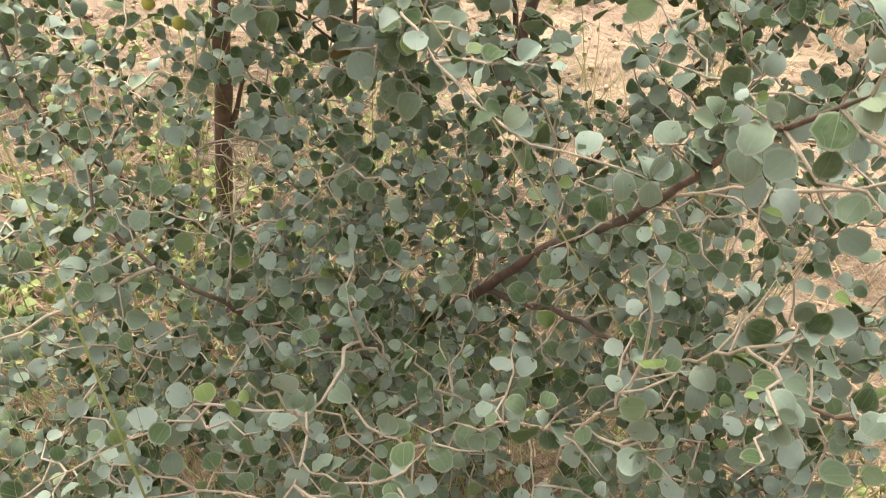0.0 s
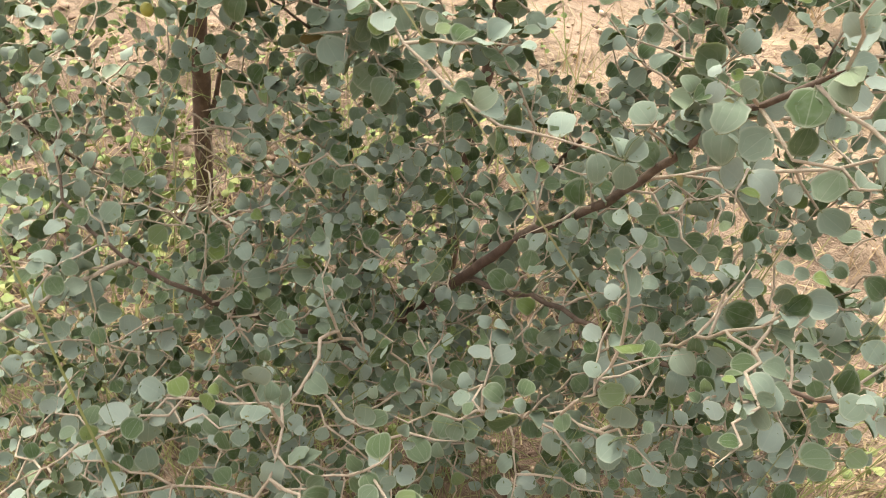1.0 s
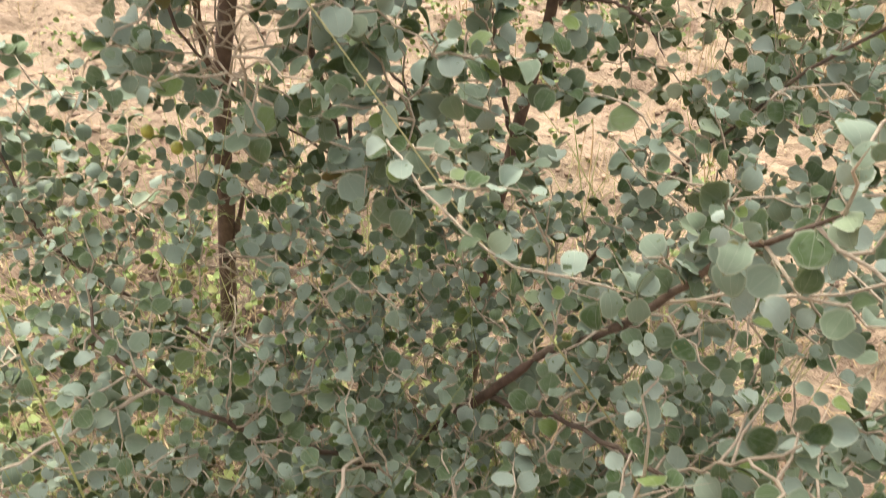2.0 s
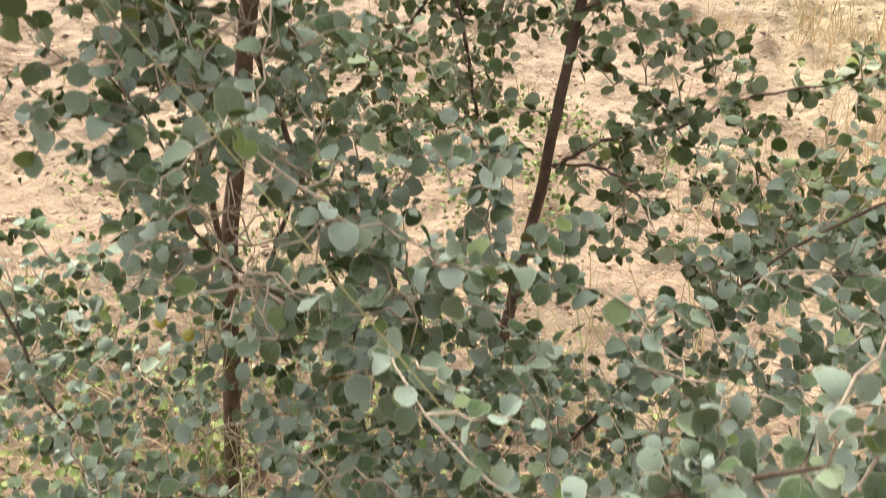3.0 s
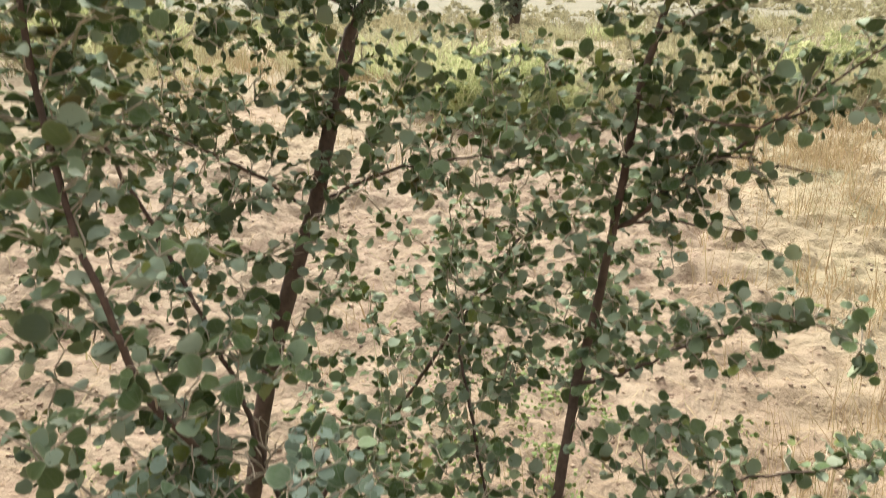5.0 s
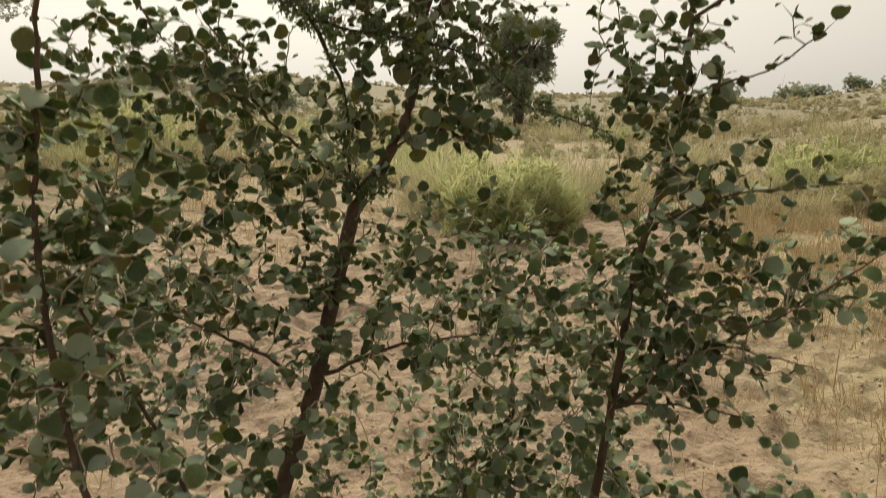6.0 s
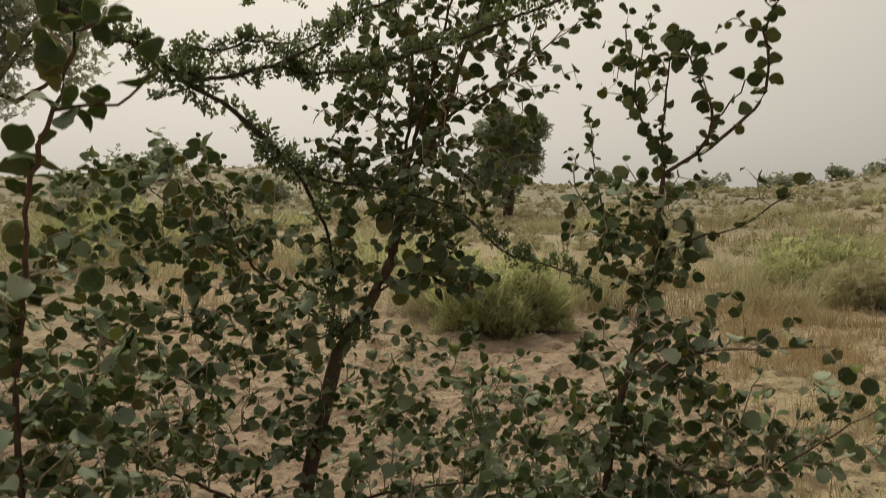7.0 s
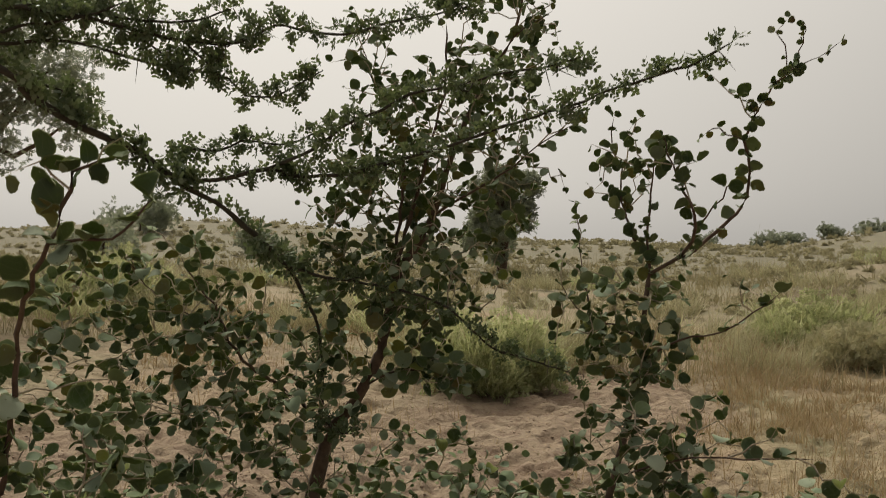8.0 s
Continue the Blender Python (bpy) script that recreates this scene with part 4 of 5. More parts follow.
def acacia():
    rng = np.random.default_rng(51)
    base = np.array((-1.55, 0.72, 0.0))
    tree = holder("acacia_tree", base, "thorny acacia with dark drooping limbs and tiny leaflets", "tree")
    pos, axis, nrm, size = [], [], [], []
    spines = []

    def limb(name, pts, r0, r1, tufts, label="", spur=True, bearer=tree, reach=1.0):
        p = spline(pts, 0.015)
        w = rng.normal(size=p.shape) * 0.0018
        w[0] = 0
        p = p + (w + np.roll(w, 1, 0) + np.roll(w, -1, 0)) / 2 * (np.arange(len(p)) > 0)[:, None]
        v, f = tube(p, r0, r1, 10 if r0 > 0.008 else 7, rng, 0.10)
        wood = part(name, mesh_of(name, v - base, f, ACACIA_BARK), bearer, label)
        t = unit(np.gradient(p, axis=0))
        length = np.linalg.norm(np.diff(p, axis=0), axis=1).sum()
        knots = int(1.25 * tufts * length)
        for k in range(knots):
            i = min(len(p) - 1, int((k + rng.random()) / knots * len(p)))
            out = unit(np.cross(t[i], rng.normal(size=3)) + np.array([0, 0, 0.25]))
            for _ in range(rng.integers(2, 5)):
                pos.append(p[i] + out * rng.uniform(0.001, 0.006) + rng.normal(size=3) * 0.002)
                axis.append(unit(out + rng.normal(size=3) * 0.6))
                nrm.append(unit(rng.normal(size=3) + np.array([0, -0.3, 0.9])))
                size.append(rng.uniform(0.0105, 0.0180) * reach)
        if tufts and spur:
            for _ in range(int(11 * length)):
                i = rng.integers(len(p))
                limb("twig", [p[i], p[i] + unit(rng.normal(size=3) + t[i] * 0.9) * rng.uniform(0.008, 0.02), p[i] + unit(rng.normal(size=3) * 0.7 + t[i] * 0.8 + np.array([0, 0, 0.2])) * rng.uniform(0.016, 0.036) * reach],
                     0.0013, 0.0008, 75, spur=False, bearer=wood, reach=reach)
        for _ in range(int(34 * length)):
            i = rng.integers(len(p))
            spines.append((p[i], unit(np.cross(t[i], rng.normal(size=3)) + t[i] * 0.2), rng.uniform(0.016, 0.036)))

    limb("trunk", [(-1.55, 0.72, -0.05), (-1.52, 0.74, 0.7), (-1.42, 0.78, 1.5), (-1.2, 0.83, 1.95)], 0.06, 0.035, 0, "rough grey-brown trunk")
    limb("limb", [(-1.2, 0.83, 1.95), (-0.85, 0.92, 2.05), (-0.605, 1.05, 2.014), (-0.567, 1.12, 1.979), (-0.537, 1.17, 1.947), (-0.48, 1.20, 1.921), (-0.436, 1.26, 1.876)], 0.0078, 0.0050, 46, reach=1.35)
    limb("limb", [(-0.436, 1.26, 1.876), (-0.392, 1.31, 1.841), (-0.356, 1.35, 1.80), (-0.342, 1.42, 1.76), (-0.323, 1.50, 1.682), (-0.312, 1.52, 1.632), (-0.307, 1.52, 1.574), (-0.299, 1.50, 1.50)], 0.0048, 0.0024, 40, reach=1.35)
    limb("limb", [(-0.337, 1.43, 1.751), (-0.243, 1.45, 1.73), (-0.151, 1.46, 1.714), (-0.082, 1.465, 1.693), (-0.041, 1.469, 1.658), (0.007, 1.49, 1.621), (0.092, 1.52, 1.595), (0.138, 1.53, 1.585)], 0.0028, 0.0011, 60)
    limb("limb", [(-0.436, 1.26, 1.876), (-0.387, 1.28, 1.882), (-0.309, 1.28, 1.897), (-0.266, 1.30, 1.888), (-0.174, 1.30, 1.897), (-0.086, 1.31, 1.923), (0.01, 1.30, 1.953), (0.103, 1.26, 1.976), (0.167, 1.23, 1.996),
                  (0.226, 1.21, 2.009), (0.305, 1.18, 2.038)], 0.0034, 0.0014, 78)
    limb("limb", [(-0.311, 1.28, 1.896), (-0.272, 1.27, 1.91), (-0.237, 1.265, 1.925), (-0.196, 1.262, 1.953), (-0.137, 1.25, 1.977), (-0.05, 1.24, 2.004), (0.036, 1.23, 2.017), (0.131, 1.22, 2.034)], 0.0028, 0.0011, 78)
    limb("limb", [(-0.44, 1.255, 1.882), (-0.457, 1.31, 1.927), (-0.417, 1.34, 1.932), (-0.39, 1.36, 1.943), (-0.311, 1.37, 1.946), (-0.248, 1.37, 1.969)], 0.0026, 0.0012, 110)
    limb("limb", [(-0.80, 0.95, 2.045), (-0.615, 1.08, 2.039), (-0.549, 1.14, 2.054), (-0.502, 1.18, 2.049), (-0.465, 1.20, 2.038), (-0.401, 1.22, 2.027), (-0.348, 1.232, 2.017), (-0.331, 1.25, 1.995), (-0.298, 1.27, 1.996),
                  (-0.269, 1.28, 2.016), (-0.249, 1.29, 2.028)], 0.0036, 0.0012, 105)
    limb("limb", [(-0.72, 1.00, 2.06), (-0.552, 1.10, 2.081), (-0.509, 1.14, 2.08), (-0.461, 1.18, 2.073), (-0.398, 1.20, 2.062), (-0.346, 1.21, 2.06), (-0.311, 1.22, 2.067), (-0.279, 1.22, 2.083), (-0.251, 1.23, 2.082),
                  (-0.198, 1.24, 2.077), (-0.151, 1.24, 2.083), (-0.092, 1.25, 2.097), (-0.003, 1.26, 2.114)], 0.0036, 0.0012, 90)
    limb("limb", [(-0.469, 1.18, 2.071), (-0.431, 1.20, 2.046), (-0.408, 1.21, 2.031), (-0.396, 1.22, 2.01)], 0.0018, 0.0009, 120)
    limb("limb", [(-0.398, 1.20, 2.062), (-0.37, 1.20, 2.039), (-0.358, 1.21, 2.023), (-0.359, 1.22, 2.009)], 0.0018, 0.0009, 120)
    limb("limb", [(-0.70, 1.02, 2.08), (-0.60, 1.12, 2.103), (-0.532, 1.15, 2.095), (-0.461, 1.18, 2.089), (-0.399, 1.20, 2.085), (-0.335, 1.22, 2.108)], 0.0034, 0.0012, 100)
    limb("limb", [(-0.62, 1.05, 2.03), (-0.57, 1.10, 2.06), (-0.52, 1.13, 2.075), (-0.46, 1.16, 2.105)], 0.0028, 0.0012, 86)
    limb("limb", [(-0.64, 1.03, 2.03), (-0.58, 1.14, 2.00), (-0.54, 1.20, 1.985)], 0.0024, 0.0012, 80)
    limb("limb", [(-0.48, 1.20, 1.921), (-0.47, 1.22, 1.89), (-0.45, 1.24, 1.86)], 0.0016, 0.0010, 110)
    limb("limb", [(-0.295, 1.50, 1.49), (-0.25, 1.47, 1.475), (-0.215, 1.45, 1.50)], 0.0022, 0.0010, 90)
    pos, axis, nrm, size = (np.array(x) for x in (pos, axis, nrm, size))
    me = scatter_mesh("foliage", BLUNT_FEATHERS, pos - base, frames_of(axis, nrm), size, rng.integers(len(BLUNT_FEATHERS), size=len(pos)), ACACIA_LEAF)
    part("foliage", me, tree, "tiny dark green leaflets", "stuff")
    pile = Pile()
    for p, d, ln in spines:
        pile.add(*tube(np.array([p, p + d * ln * 0.6, p + d * ln]), 0.00085, 0.00015, 4))
    me = pile.mesh("spine_cover", SPINE)
    me.transform(Matrix.Translation(-base))
    part("spine_cover", me, tree, "pale straight spines", "stuff")


acacia()


# ---- bushes, trees and scrub of the plain ----
def blades(rng, pos, height, lean, width, bend=0.5, a=None):
    """Grass blades or stalks as bent strips: vertices and quads."""
    n = len(pos)
    a = rng.random(n) * 2 * math.pi if a is None else a
    d = np.stack([np.cos(a), np.sin(a), np.zeros(n)], -1) * lean[:, None]
    side = np.stack([-np.sin(a + rng.normal(size=n)), np.cos(a + rng.normal(size=n)), np.zeros(n)], -1) * width[:, None]
    up = np.array([0, 0, 1.0])
    rows = []
    for s, w in ((0, 1.0), (0.55, 0.8), (1.0, 0.15)):
        c = pos + (up * s + d * s * (1 - bend + bend * s)) * height[:, None]
        rows += [c - side * w, c + side * w]
    v = np.stack(rows, 1).reshape(-1, 3)
    k = (np.arange(n) * 6)[:, None, None]
    f = (np.array([[0, 1, 3, 2], [2, 3, 5, 4]])[None] + k).reshape(-1, 4)
    return v, f


def broom_bush(at, radius, height, count, mat, label, seed, width=0.004, leafy=0):
    rng = np.random.default_rng(seed)
    x, y = at
    bush = holder("broom_bush", (x, y, float(land(x, y))), label, "bush", "bushes on the sand plain")
    clumps = 9
    ca, cr = rng.random(clumps) * 2 * math.pi, radius * 0.62 * np.sqrt(rng.random(clumps))
    ch = rng.uniform(0.55, 1.1, clumps) * (1.05 - 0.45 * (cr / radius) ** 2)
    w = rng.integers(clumps, size=count)
    r, a = np.sqrt(rng.random(count)), rng.random(count) * 2 * math.pi
    p = np.stack([np.cos(ca[w]) * cr[w] + np.cos(a) * r * radius * 0.26, np.sin(ca[w]) * cr[w] + np.sin(a) * r * radius * 0.26, np.full(count, -0.03)], -1)
    h = height * rng.uniform(0.2, 1.05, count) * ch[w]
    side = rng.random(count) < 0.85
    rise = np.where(side, h * rng.uniform(0.15, 0.75, count), 0)
    h = np.where(side, height * rng.uniform(0.10, 0.28, count), h)
    out = np.arctan2(p[:, 1], p[:, 0])
    p = p + np.stack([np.cos(out) * rise * 0.35, np.sin(out) * rise * 0.35, rise], -1)
    lean = np.abs(rng.normal(size=count)) * np.where(side, 0.95, 0.5) + 0.5 * np.hypot(p[:, 0], p[:, 1]) / radius
    v, f = blades(rng, p, h, lean, width * rng.uniform(0.6, 1.4, count), 0.35, out + rng.normal(size=count) * 1.1)
    a = a % (2 * math.pi)
    v, f = v.reshape(count, 6, 3), np.array([[0, 1, 3, 2], [2, 3, 5, 4]])
    for k in range(8):
        w = v[(a * 8 / (2 * math.pi)).astype(int) == k]
        g = (f[None] + (np.arange(len(w)) * 6)[:, None, None]).reshape(-1, 4)
        part("spray", mesh_of("spray", w.reshape(-1, 3), g, mat, smooth=False), bush, kind="stuff")
    if leafy:
        c = rng.integers(clumps, size=leafy)
        d = unit(rng.normal(size=(leafy, 3)) * np.array([1, 1, 0.8]) + np.array([0, 0, 0.55]))
        d[:, 2] = np.abs(d[:, 2])
        q = d * (rng.random(leafy) ** 0.4)[:, None] * np.stack([np.full(leafy, radius * 0.36)] * 2 + [height * 0.85 * ch[c]], -1)
        q[:, :2] += np.stack([np.cos(ca[c]) * cr[c], np.sin(ca[c]) * cr[c]], -1)
        turn = frames_of(unit(d + rng.normal(size=d.shape) * 0.4 + np.array([0, 0, 0.3])), unit(rng.normal(size=d.shape)))
        for k in range(4):
            w = np.arange(leafy) % 4 == k
            me = scatter_mesh("twig_spray", FEATHERS, q[w], turn[w], rng.uniform(0.07, 0.15, w.sum()), rng.integers(len(FEATHERS), size=w.sum()), mat)
            part("twig_spray", me, bush, kind="stuff")
    return bush


broom_bush((-1.1, 9.95), 1.15, 1.08, 5400, BROOM, "fresh green broom bush on bare sand", 61, 0.0038, 1300)
broom_bush((-2.0, 10.8), 1.0, 1.15, 2000, PALE_BROOM, "pale yellowish broom bush on bare sand", 62)
broom_bush((-0.15, 11.4), 1.1, 1.2, 2000, PALE_BROOM, "pale yellowish broom bush on bare sand", 63)
broom_bush((3.8, 15.2), 1.4, 1.15, 2000, BROOM, "fresh green broom bush in dry grass", 64, 0.006, 900)
broom_bush((3.9, 13.0), 1.1, 0.75, 1800, PALE_BROOM, "pale yellowish broom bush in dry grass", 65, 0.005, 700)
broom_bush((2.6, 12.6), 0.8, 0.6, 1000, PALE_BROOM, "pale yellowish broom bush in dry grass", 66, 0.005)
broom_bush((1.9, 19.0), 1.0, 0.9, 1200, PALE_BROOM, "pale yellowish broom bush in dry grass", 67, 0.007)
broom_bush((-9.6, 15.4), 1.9, 1.45, 2400, BROOM, "large fresh green bush on the sand plain", 68, 0.008, 1200)
broom_bush((-6.6, 12.3), 1.1, 0.6, 1400, PALE_BROOM, "pale yellowish broom bush on bare sand", 69, 0.005)
broom_bush((-5.0, 14.0), 1.2, 0.8, 1400, PALE_BROOM, "pale yellowish broom bush on bare sand", 70, 0.005)
broom_bush((7.4, 20.5), 1.3, 0.9, 1200, PALE_BROOM, "pale yellowish broom bush on a low dune", 71, 0.008)


bush_rng = np.random.default_rng(77)
models = [broom_bush((6.0, 24.0), 1.1, 0.75, 1100, PALE_BROOM, "pale yellowish broom bush in dry grass", 72, 0.007),
          broom_bush((9.5, 28.0), 1.4, 0.8, 1100, BROOM, "greyish green bush on a low dune", 73, 0.008)]
for k in range(34):
    y = bush_rng.uniform(11.5, 34)
    x = bush_rng.uniform(-0.75, 0.62) * y
    if -3.2 < x < 1.2 and y < 16:
        continue
    m = Matrix.Translation((x, y, float(land(x, y)))) @ Matrix.Rotation(bush_rng.random() * 6.28, 4, "Z")
    copy_thing(models[0 if bush_rng.random() < 0.65 else 1], m)


def leafy_cloud(rng, blobs, count, size):
    """Small leaf sprays spread through lumps, denser outside."""
    c = np.array([b[:3] for b in blobs])
    r = np.array([b[3] for b in blobs])
    w = rng.choice(len(blobs), count, p=r ** 2 / (r ** 2).sum())
    d = unit(rng.normal(size=(count, 3)))
    pos = c[w] + d * (r[w] * rng.random(count) ** 0.45)[:, None] * np.array([1, 1, 0.85])
    axis = unit(d * 0.6 + rng.normal(size=(count, 3)) * 0.7 + np.array([0, 0, -0.35]))
    return pos, frames_of(axis, unit(rng.normal(size=(count, 3)) + np.array([0, 0, 0.6]))), size * rng.uniform(0.6, 1.4, count)


def plain_tree(at, height, spread, count, size, label, seed, low=0.3, lumps=14):
    rng = np.random.default_rng(seed)
    x, y = at
    z = float(land(x, y))
    tree = holder("desert_tree", (x, y, z), label, "tree", "trees of the plain")
    top = np.array([0.05 * height, 0, height * 0.55])
    v, f = tube(spline([(0, 0, -0.1), (0.02 * height, 0, height * 0.25), top], height / 14), height * 0.035, height * 0.02, 8, rng, 0.08)
    part("trunk", mesh_of("trunk", v, f, BARK), tree)
    lumps_at = []
    for _ in range(lumps):
        q = unit(rng.normal(size=3)) * rng.random() ** 0.4 * np.array([spread * 0.40, spread * 0.40, height * (0.92 - low) * 0.44])
        q[2] += height * (0.92 + low) * 0.5
        lumps_at.append((*q, spread * rng.uniform(0.11, 0.2) * (14 / lumps) ** 0.4))
        v, f = tube(spline([(0.02 * height, 0, height * rng.uniform(0.2, 0.45)), q * np.array([0.5, 0.5, 0.8]), q], height / 10), height * 0.009, height * 0.003, 6)
        part("limb", mesh_of("limb", v, f, BARK), tree)
    pos, turn, s = leafy_cloud(rng, lumps_at, count, size)
    part("crown", scatter_mesh("crown", FEATHERS, pos, turn, s, rng.integers(len(FEATHERS), size=count), HAZY_FAR_LEAF), tree, "grey-green feathery crown", "stuff")
    return tree


plain_tree((-4.15, 37.3), 6.4, 4.6, 4400, 0.20, "grey-green desert tree alone on the plain", 81, 0.05, 34)
plain_tree((-12.6, 14.4), 9.0, 6.8, 8000, 0.115, "large drooping grey-green desert tree", 82, 0.2, 34)
plain_tree((-29.0, 44.0), 2.7, 6.5, 1100, 0.24, "low wide grey-green desert thicket", 87, 0.0, 18)
plain_tree((-40.0, 66.0), 3.4, 8.0, 900, 0.34, "low wide grey-green desert thicket", 88, 0.0, 18)
plain_tree((-22.0, 52.0), 2.2, 5.0, 800, 0.26, "low wide grey-green desert thicket", 89, 0.0, 18)
plain_tree((29.3, 110.0), 2.3, 3.8, 520, 0.32, "small round dark tree on the far rise", 83, 0.1)
plain_tree((20.5, 105.0), 1.5, 5.0, 420, 0.4, "low dark tree on the far rise", 84, 0.0)
plain_tree((14.5, 112.0), 1.7, 5.2, 380, 0.4, "low dark tree on the far rise", 85, 0.0)
plain_tree((25.5, 112.0), 1.4, 4.0, 380, 0.36, "low dark tree on the far rise", 86, 0.0)
plain_tree((33.5, 108.0), 1.3, 6.0, 420, 0.36, "low dark tree on the far rise", 90, 0.0)


def far_scrub():
    rng = np.random.default_rng(91)
    P, T, S = [], [], []
    n = 0
    while n < 2600:
        y = 20 * math.exp(rng.random() * 1.9)
        x = rng.uniform(-1.05, 0.75) * y
        r = rng.uniform(0.10, 0.42) * (0.5 + y / 140)
        z = float(land(x, y))
        lumps = [(x + rng.normal() * r * 0.5, y + rng.normal() * r * 0.4, z + r * rng.uniform(0.2, 0.6), r * 0.55) for _ in range(4)]
        p, t, s = leafy_cloud(rng, lumps, 20, 0.16 * (0.5 + y / 70))
        P.append(p), T.append(t), S.append(s)
        n += 1
    P, T, S = np.vstack(P), np.vstack(T), np.hstack(S)
    me = scatter_mesh("far_scrub", FEATHERS[:1], P, T, S, np.zeros(len(P), int), HAZY_SCRUB_LEAF)
    tagged(new("far_scrub", me), "low grey-green scrub dotted over the plain", "scrub", kind="stuff")


far_scrub()


def grass(name, mat, label, seed, count, area, height, weight, width=0.0016, clump=9):
    rng = np.random.default_rng(seed)
    x0, x1, y0, y1 = area
    pos = []
    while len(pos) < count // clump:
        y = y0 + (y1 - y0) * rng.random() ** 1.6
        x = rng.uniform(x0, x1) * (0.35 + 0.65 * y / y1)
        if rng.random() < weight(x, y):
            pos.append((x, y))
    c = np.repeat(np.array(pos), clump, 0)
    c = c + rng.normal(size=c.shape) * 0.03 * (1 + c[:, 1:2] / 5)
    p = np.column_stack([c, land(c[:, 0], c[:, 1]) - 0.01])
    n = len(p)
    far = 1 + p[:, 1] / 4
    v, f = blades(rng, p, height * np.exp(rng.normal(size=n) * 0.45), np.abs(rng.normal(size=n)) * 0.75, width * far * rng.uniform(0.6, 1.3, n))
    tagged(new(name, mesh_of(name, v, f, mat, smooth=False)), label, "grass", kind="stuff")


grass("dry_grass", STRAW, "thin dry straw-coloured grass on the sand", 101, 26000, (-8, 9, 1.2, 17), 0.12, lambda x, y: float(cover_of(x, y) ** 1.5 * np.clip((lattice(x * 1.7, y * 1.7, 12) - 0.45) * 4, 0.03, 1) * np.clip((lattice(x * 0.55, y * 0.55, 13) - 0.25) * 3, 0.1, 1)) + 0.01, 0.0014, 14)
grass("plain_grass", PLAIN_GRASS, "tufts of dusty olive grass over the plain", 103, 30000, (-34, 26, 11, 46), 0.30, lambda x, y: float(np.clip((lattice(x * 0.5, y * 0.5, 14) - 0.3) * 2, 0.05, 1)), 0.0012, 12)
grass("green_grass", GREEN_GRASS, "yellow-green grass and herbs under the shrub", 102, 2400, (-1.6, 1.5, 0.35, 1.9), 0.22,
      lambda x, y: float(np.clip(1.25 - np.hypot(x + 0.1, y - 0.8), 0, 1)), 0.0009, 7)
grass("fine_grass", GREEN_GRASS, "long thin grass stems rising into the shrub", 105, 900, (-0.45, 0.75, 0.30, 0.80), 0.42,
      lambda x, y: float(np.clip((lattice(x * 5, y * 5, 16) - 0.3) * 3, 0.05, 1)), 0.0007, 8)


grass("straw_stems", STRAW, "tall thin dry stems standing in the sand", 104, 4200, (-2.2, 5.2, 2.4, 8.5), 0.20,
      lambda x, y: float(np.clip((x - 0.25 - 0.05 * y) * 2, 0, 1) * np.clip((lattice(x * 1.3, y * 1.3, 15) - 0.4) * 3, 0, 1)) + 0.01, 0.0009, 5)


def strewn(name, mat, label, category, seed, count, size, flat):
    rng = np.random.default_rng(seed)
    t = np.array([[-1, -1, -1], [1, -1, -1], [1, 1, -1], [-1, 1, -1], [-0.7, -0.6, 1], [0.7, -0.7, 0.9], [0.6, 0.7, 1], [-0.6, 0.7, 0.8]], float) * 0.5
    f = np.array([[0, 3, 2, 1], [4, 5, 6, 7], [0, 1, 5, 4], [1, 2, 6, 5], [2, 3, 7, 6], [3, 0, 4, 7]])
    y = 0.45 + 9 * rng.random(count) ** 2.0
    x = rng.uniform(-1.0, 0.8, count) * (0.6 + y * 0.8)
    s = np.minimum(size * np.exp(rng.normal(size=count) * 0.65) * (1 + y / 7), 0.024)
    a = rng.random(count) * 2 * math.pi
    v = t[None] * (1 + rng.normal(size=(count, 8, 3)) * 0.22) * s[:, None, None] * np.array([1, 0.75, flat])
    c, d = np.cos(a)[:, None], np.sin(a)[:, None]
    v = np.stack([v[..., 0] * c - v[..., 1] * d, v[..., 0] * d + v[..., 1] * c, v[..., 2]], -1)
    v += np.stack([x, y, land(x, y) + s * flat * 0.25], -1)[:, None]
    k = (np.arange(count) * 8)[:, None, None]
    tagged(new(name, mesh_of(name, v.reshape(-1, 3), (f[None] + k).reshape(-1, 4), mat)), label, category, kind="stuff")


strewn("clods", CLOD, "small crumbled clods of dry sand", "clods", 111, 5000, 0.0055, 0.6)
strewn("leaf_litter", LITTER, "brown dead leaves and bits of bark on the sand", "leaf litter", 112, 7000, 0.009, 0.2)


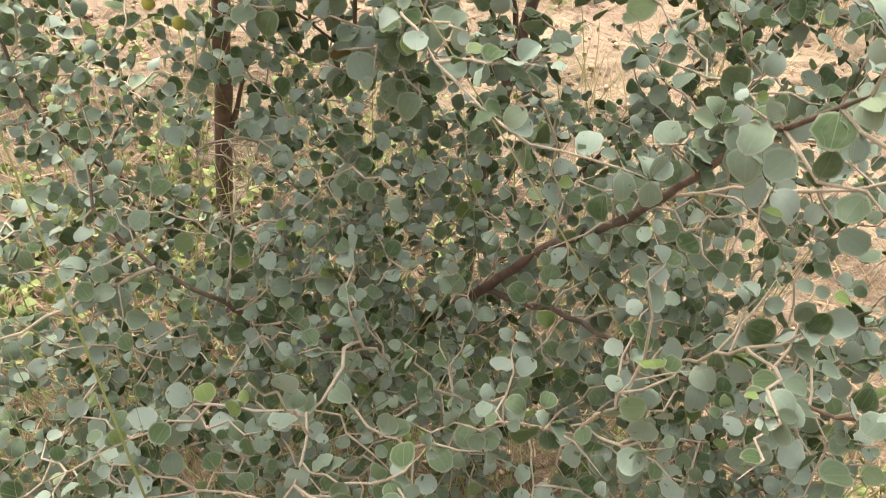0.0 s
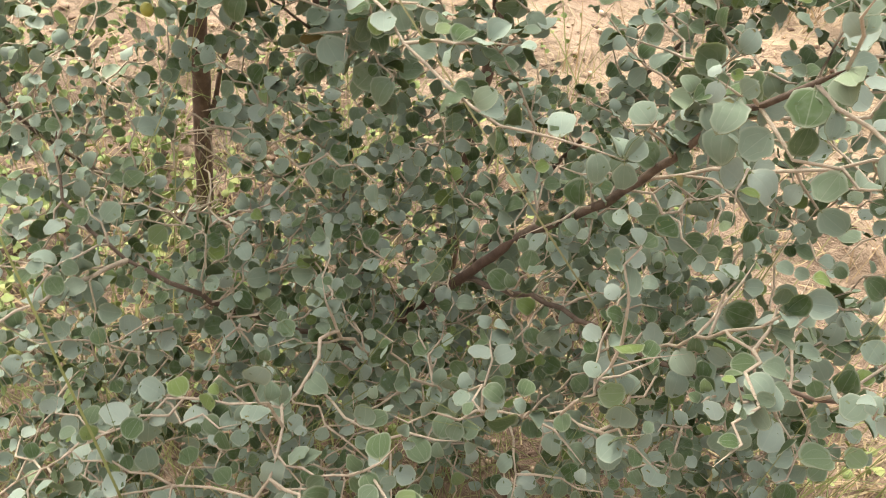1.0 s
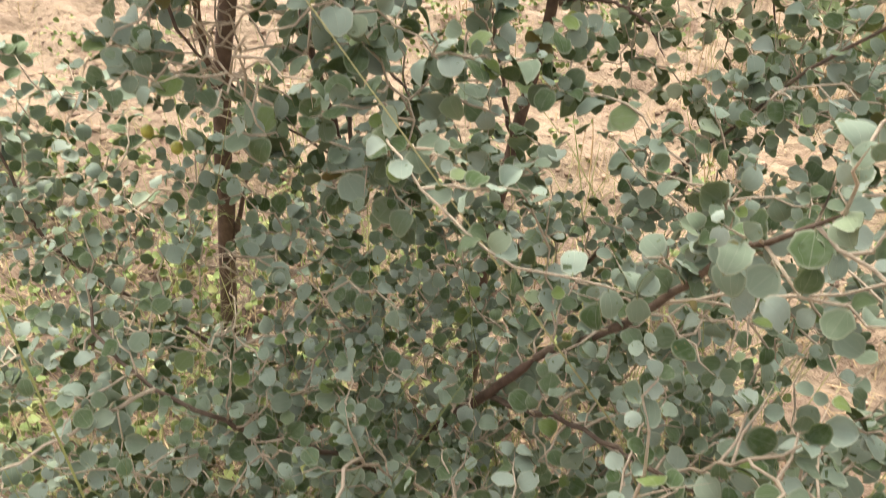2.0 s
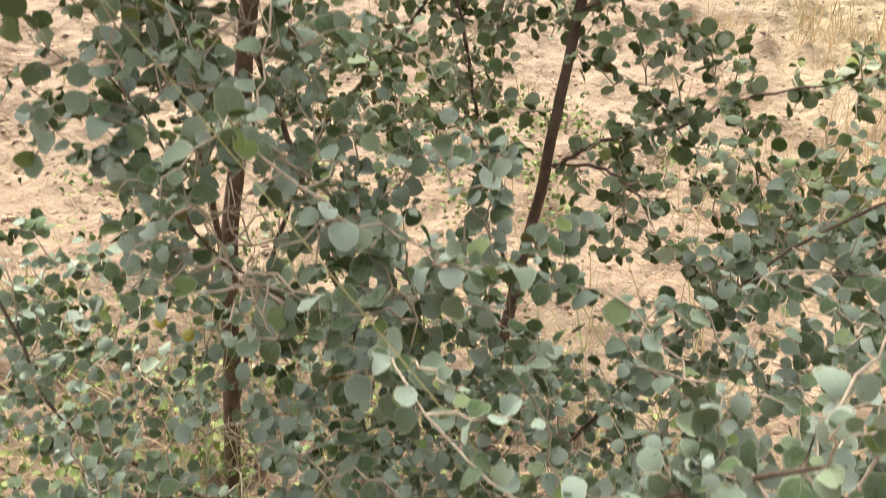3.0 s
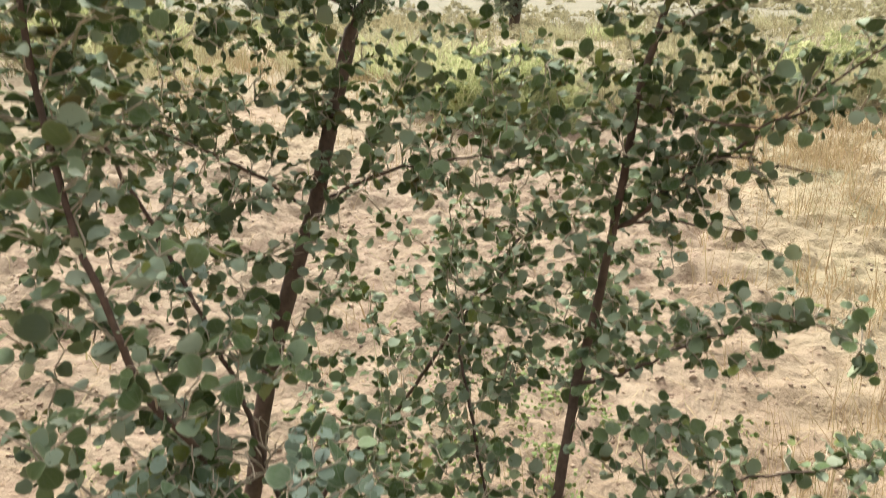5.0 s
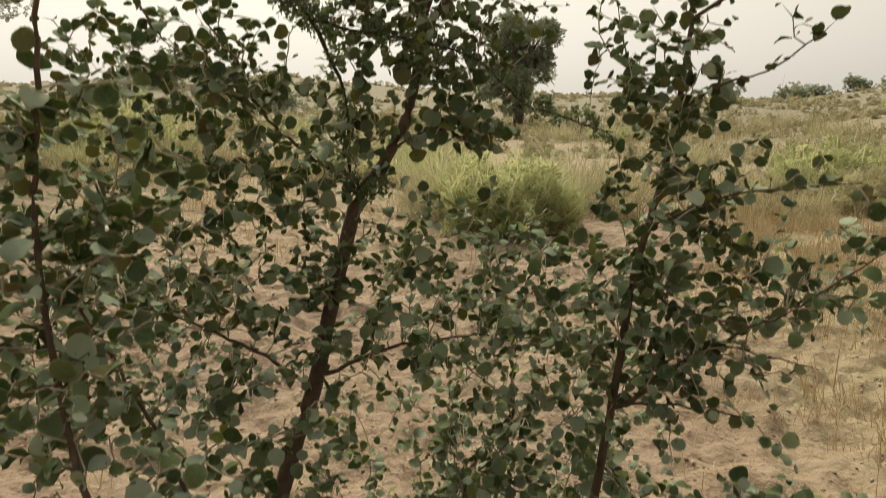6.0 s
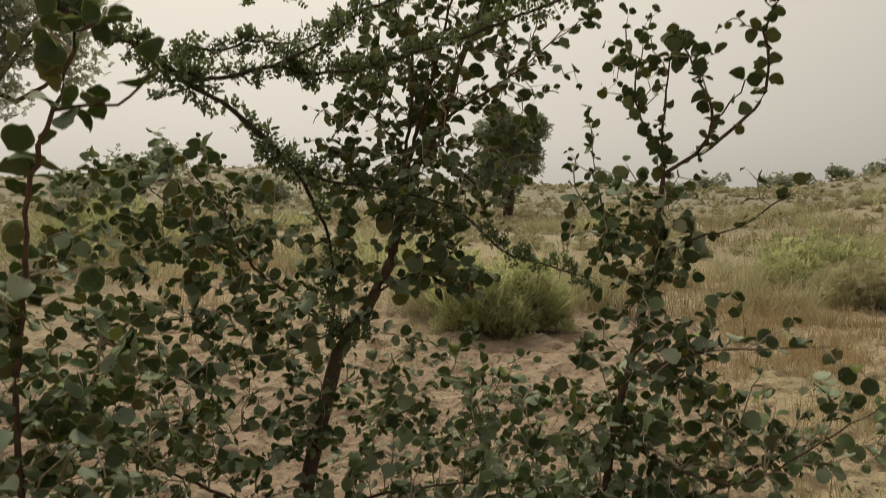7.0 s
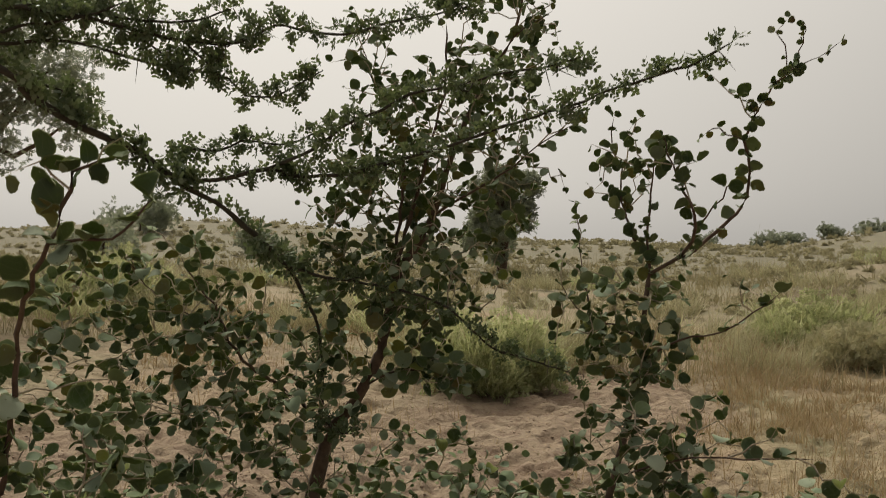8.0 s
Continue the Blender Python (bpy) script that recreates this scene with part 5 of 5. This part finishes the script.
def lying_straw():
    rng = np.random.default_rng(121)
    n = 7500
    y = 0.85 + 8 * rng.random(n) ** 1.6
    x = rng.uniform(-1.0, 0.8, n) * (0.6 + y * 0.8)
    a = rng.random(n) * 2 * math.pi
    ln = rng.uniform(0.02, 0.11, n)
    d = np.stack([np.cos(a), np.sin(a), np.zeros(n)], -1) * ln[:, None] / 2
    w = np.stack([-np.sin(a), np.cos(a), np.zeros(n)], -1) * (rng.uniform(0.0005, 0.0013, n) * (1 + y / 4))[:, None]
    c = np.stack([x, y, land(x, y) + 0.012], -1)
    ends = []
    for sgn in (-1, 0.1, 1):
        q = c + d * sgn + w * rng.normal(size=(n, 1)) * 1.5
        q[:, 2] = land(q[:, 0], q[:, 1]) + rng.uniform(0.003, 0.016, n)
        ends += [q - w, q + w]
    v = np.stack(ends, 1).reshape(-1, 3)
    f = (np.array([[0, 1, 3, 2], [2, 3, 5, 4]])[None] + (np.arange(n) * 6)[:, None, None]).reshape(-1, 4)
    tagged(new("fallen_straw", mesh_of("fallen_straw", v, f, STRAW, smooth=False)), "fallen straw and bits of dry stalk on the sand", "straw", kind="stuff")


lying_straw()


def low_herbs():
    rng = np.random.default_rng(131)
    spots = []
    while len(spots) < 230:
        x, y = rng.uniform(-1.6, 0.9), rng.uniform(0.6, 3.6)
        thick = np.exp(-((x + 0.55) / 0.55) ** 2 - ((y - 1.15) / 0.5) ** 2) + 0.7 * np.exp(-((x + 0.05) / 0.3) ** 2 - ((y - 2.6) / 0.4) ** 2)
        if rng.random() < thick + 0.04:
            spots.append((x, y))
    c = np.repeat(np.array(spots), 16, 0)
    c = c + rng.normal(size=c.shape) * 0.035
    pos = np.column_stack([c, land(c[:, 0], c[:, 1]) + rng.random(len(c)) * 0.09])
    axis = unit(rng.normal(size=(len(c), 3)) + np.array([0, 0, 0.5]))
    turn = frames_of(axis, unit(rng.normal(size=(len(c), 3)) * 0.5 + np.array([0, 0, 1.0])))
    me = scatter_mesh("low_herbs", LEAVES, pos, turn, rng.uniform(0.010, 0.021, len(c)), rng.integers(len(LEAVES), size=len(c)), (HERB_LEAF, HERB_LEAF))
    tagged(new("low_herbs", me), "low yellow-green herbs sprouting from the sand", "herbs", kind="stuff")


low_herbs()
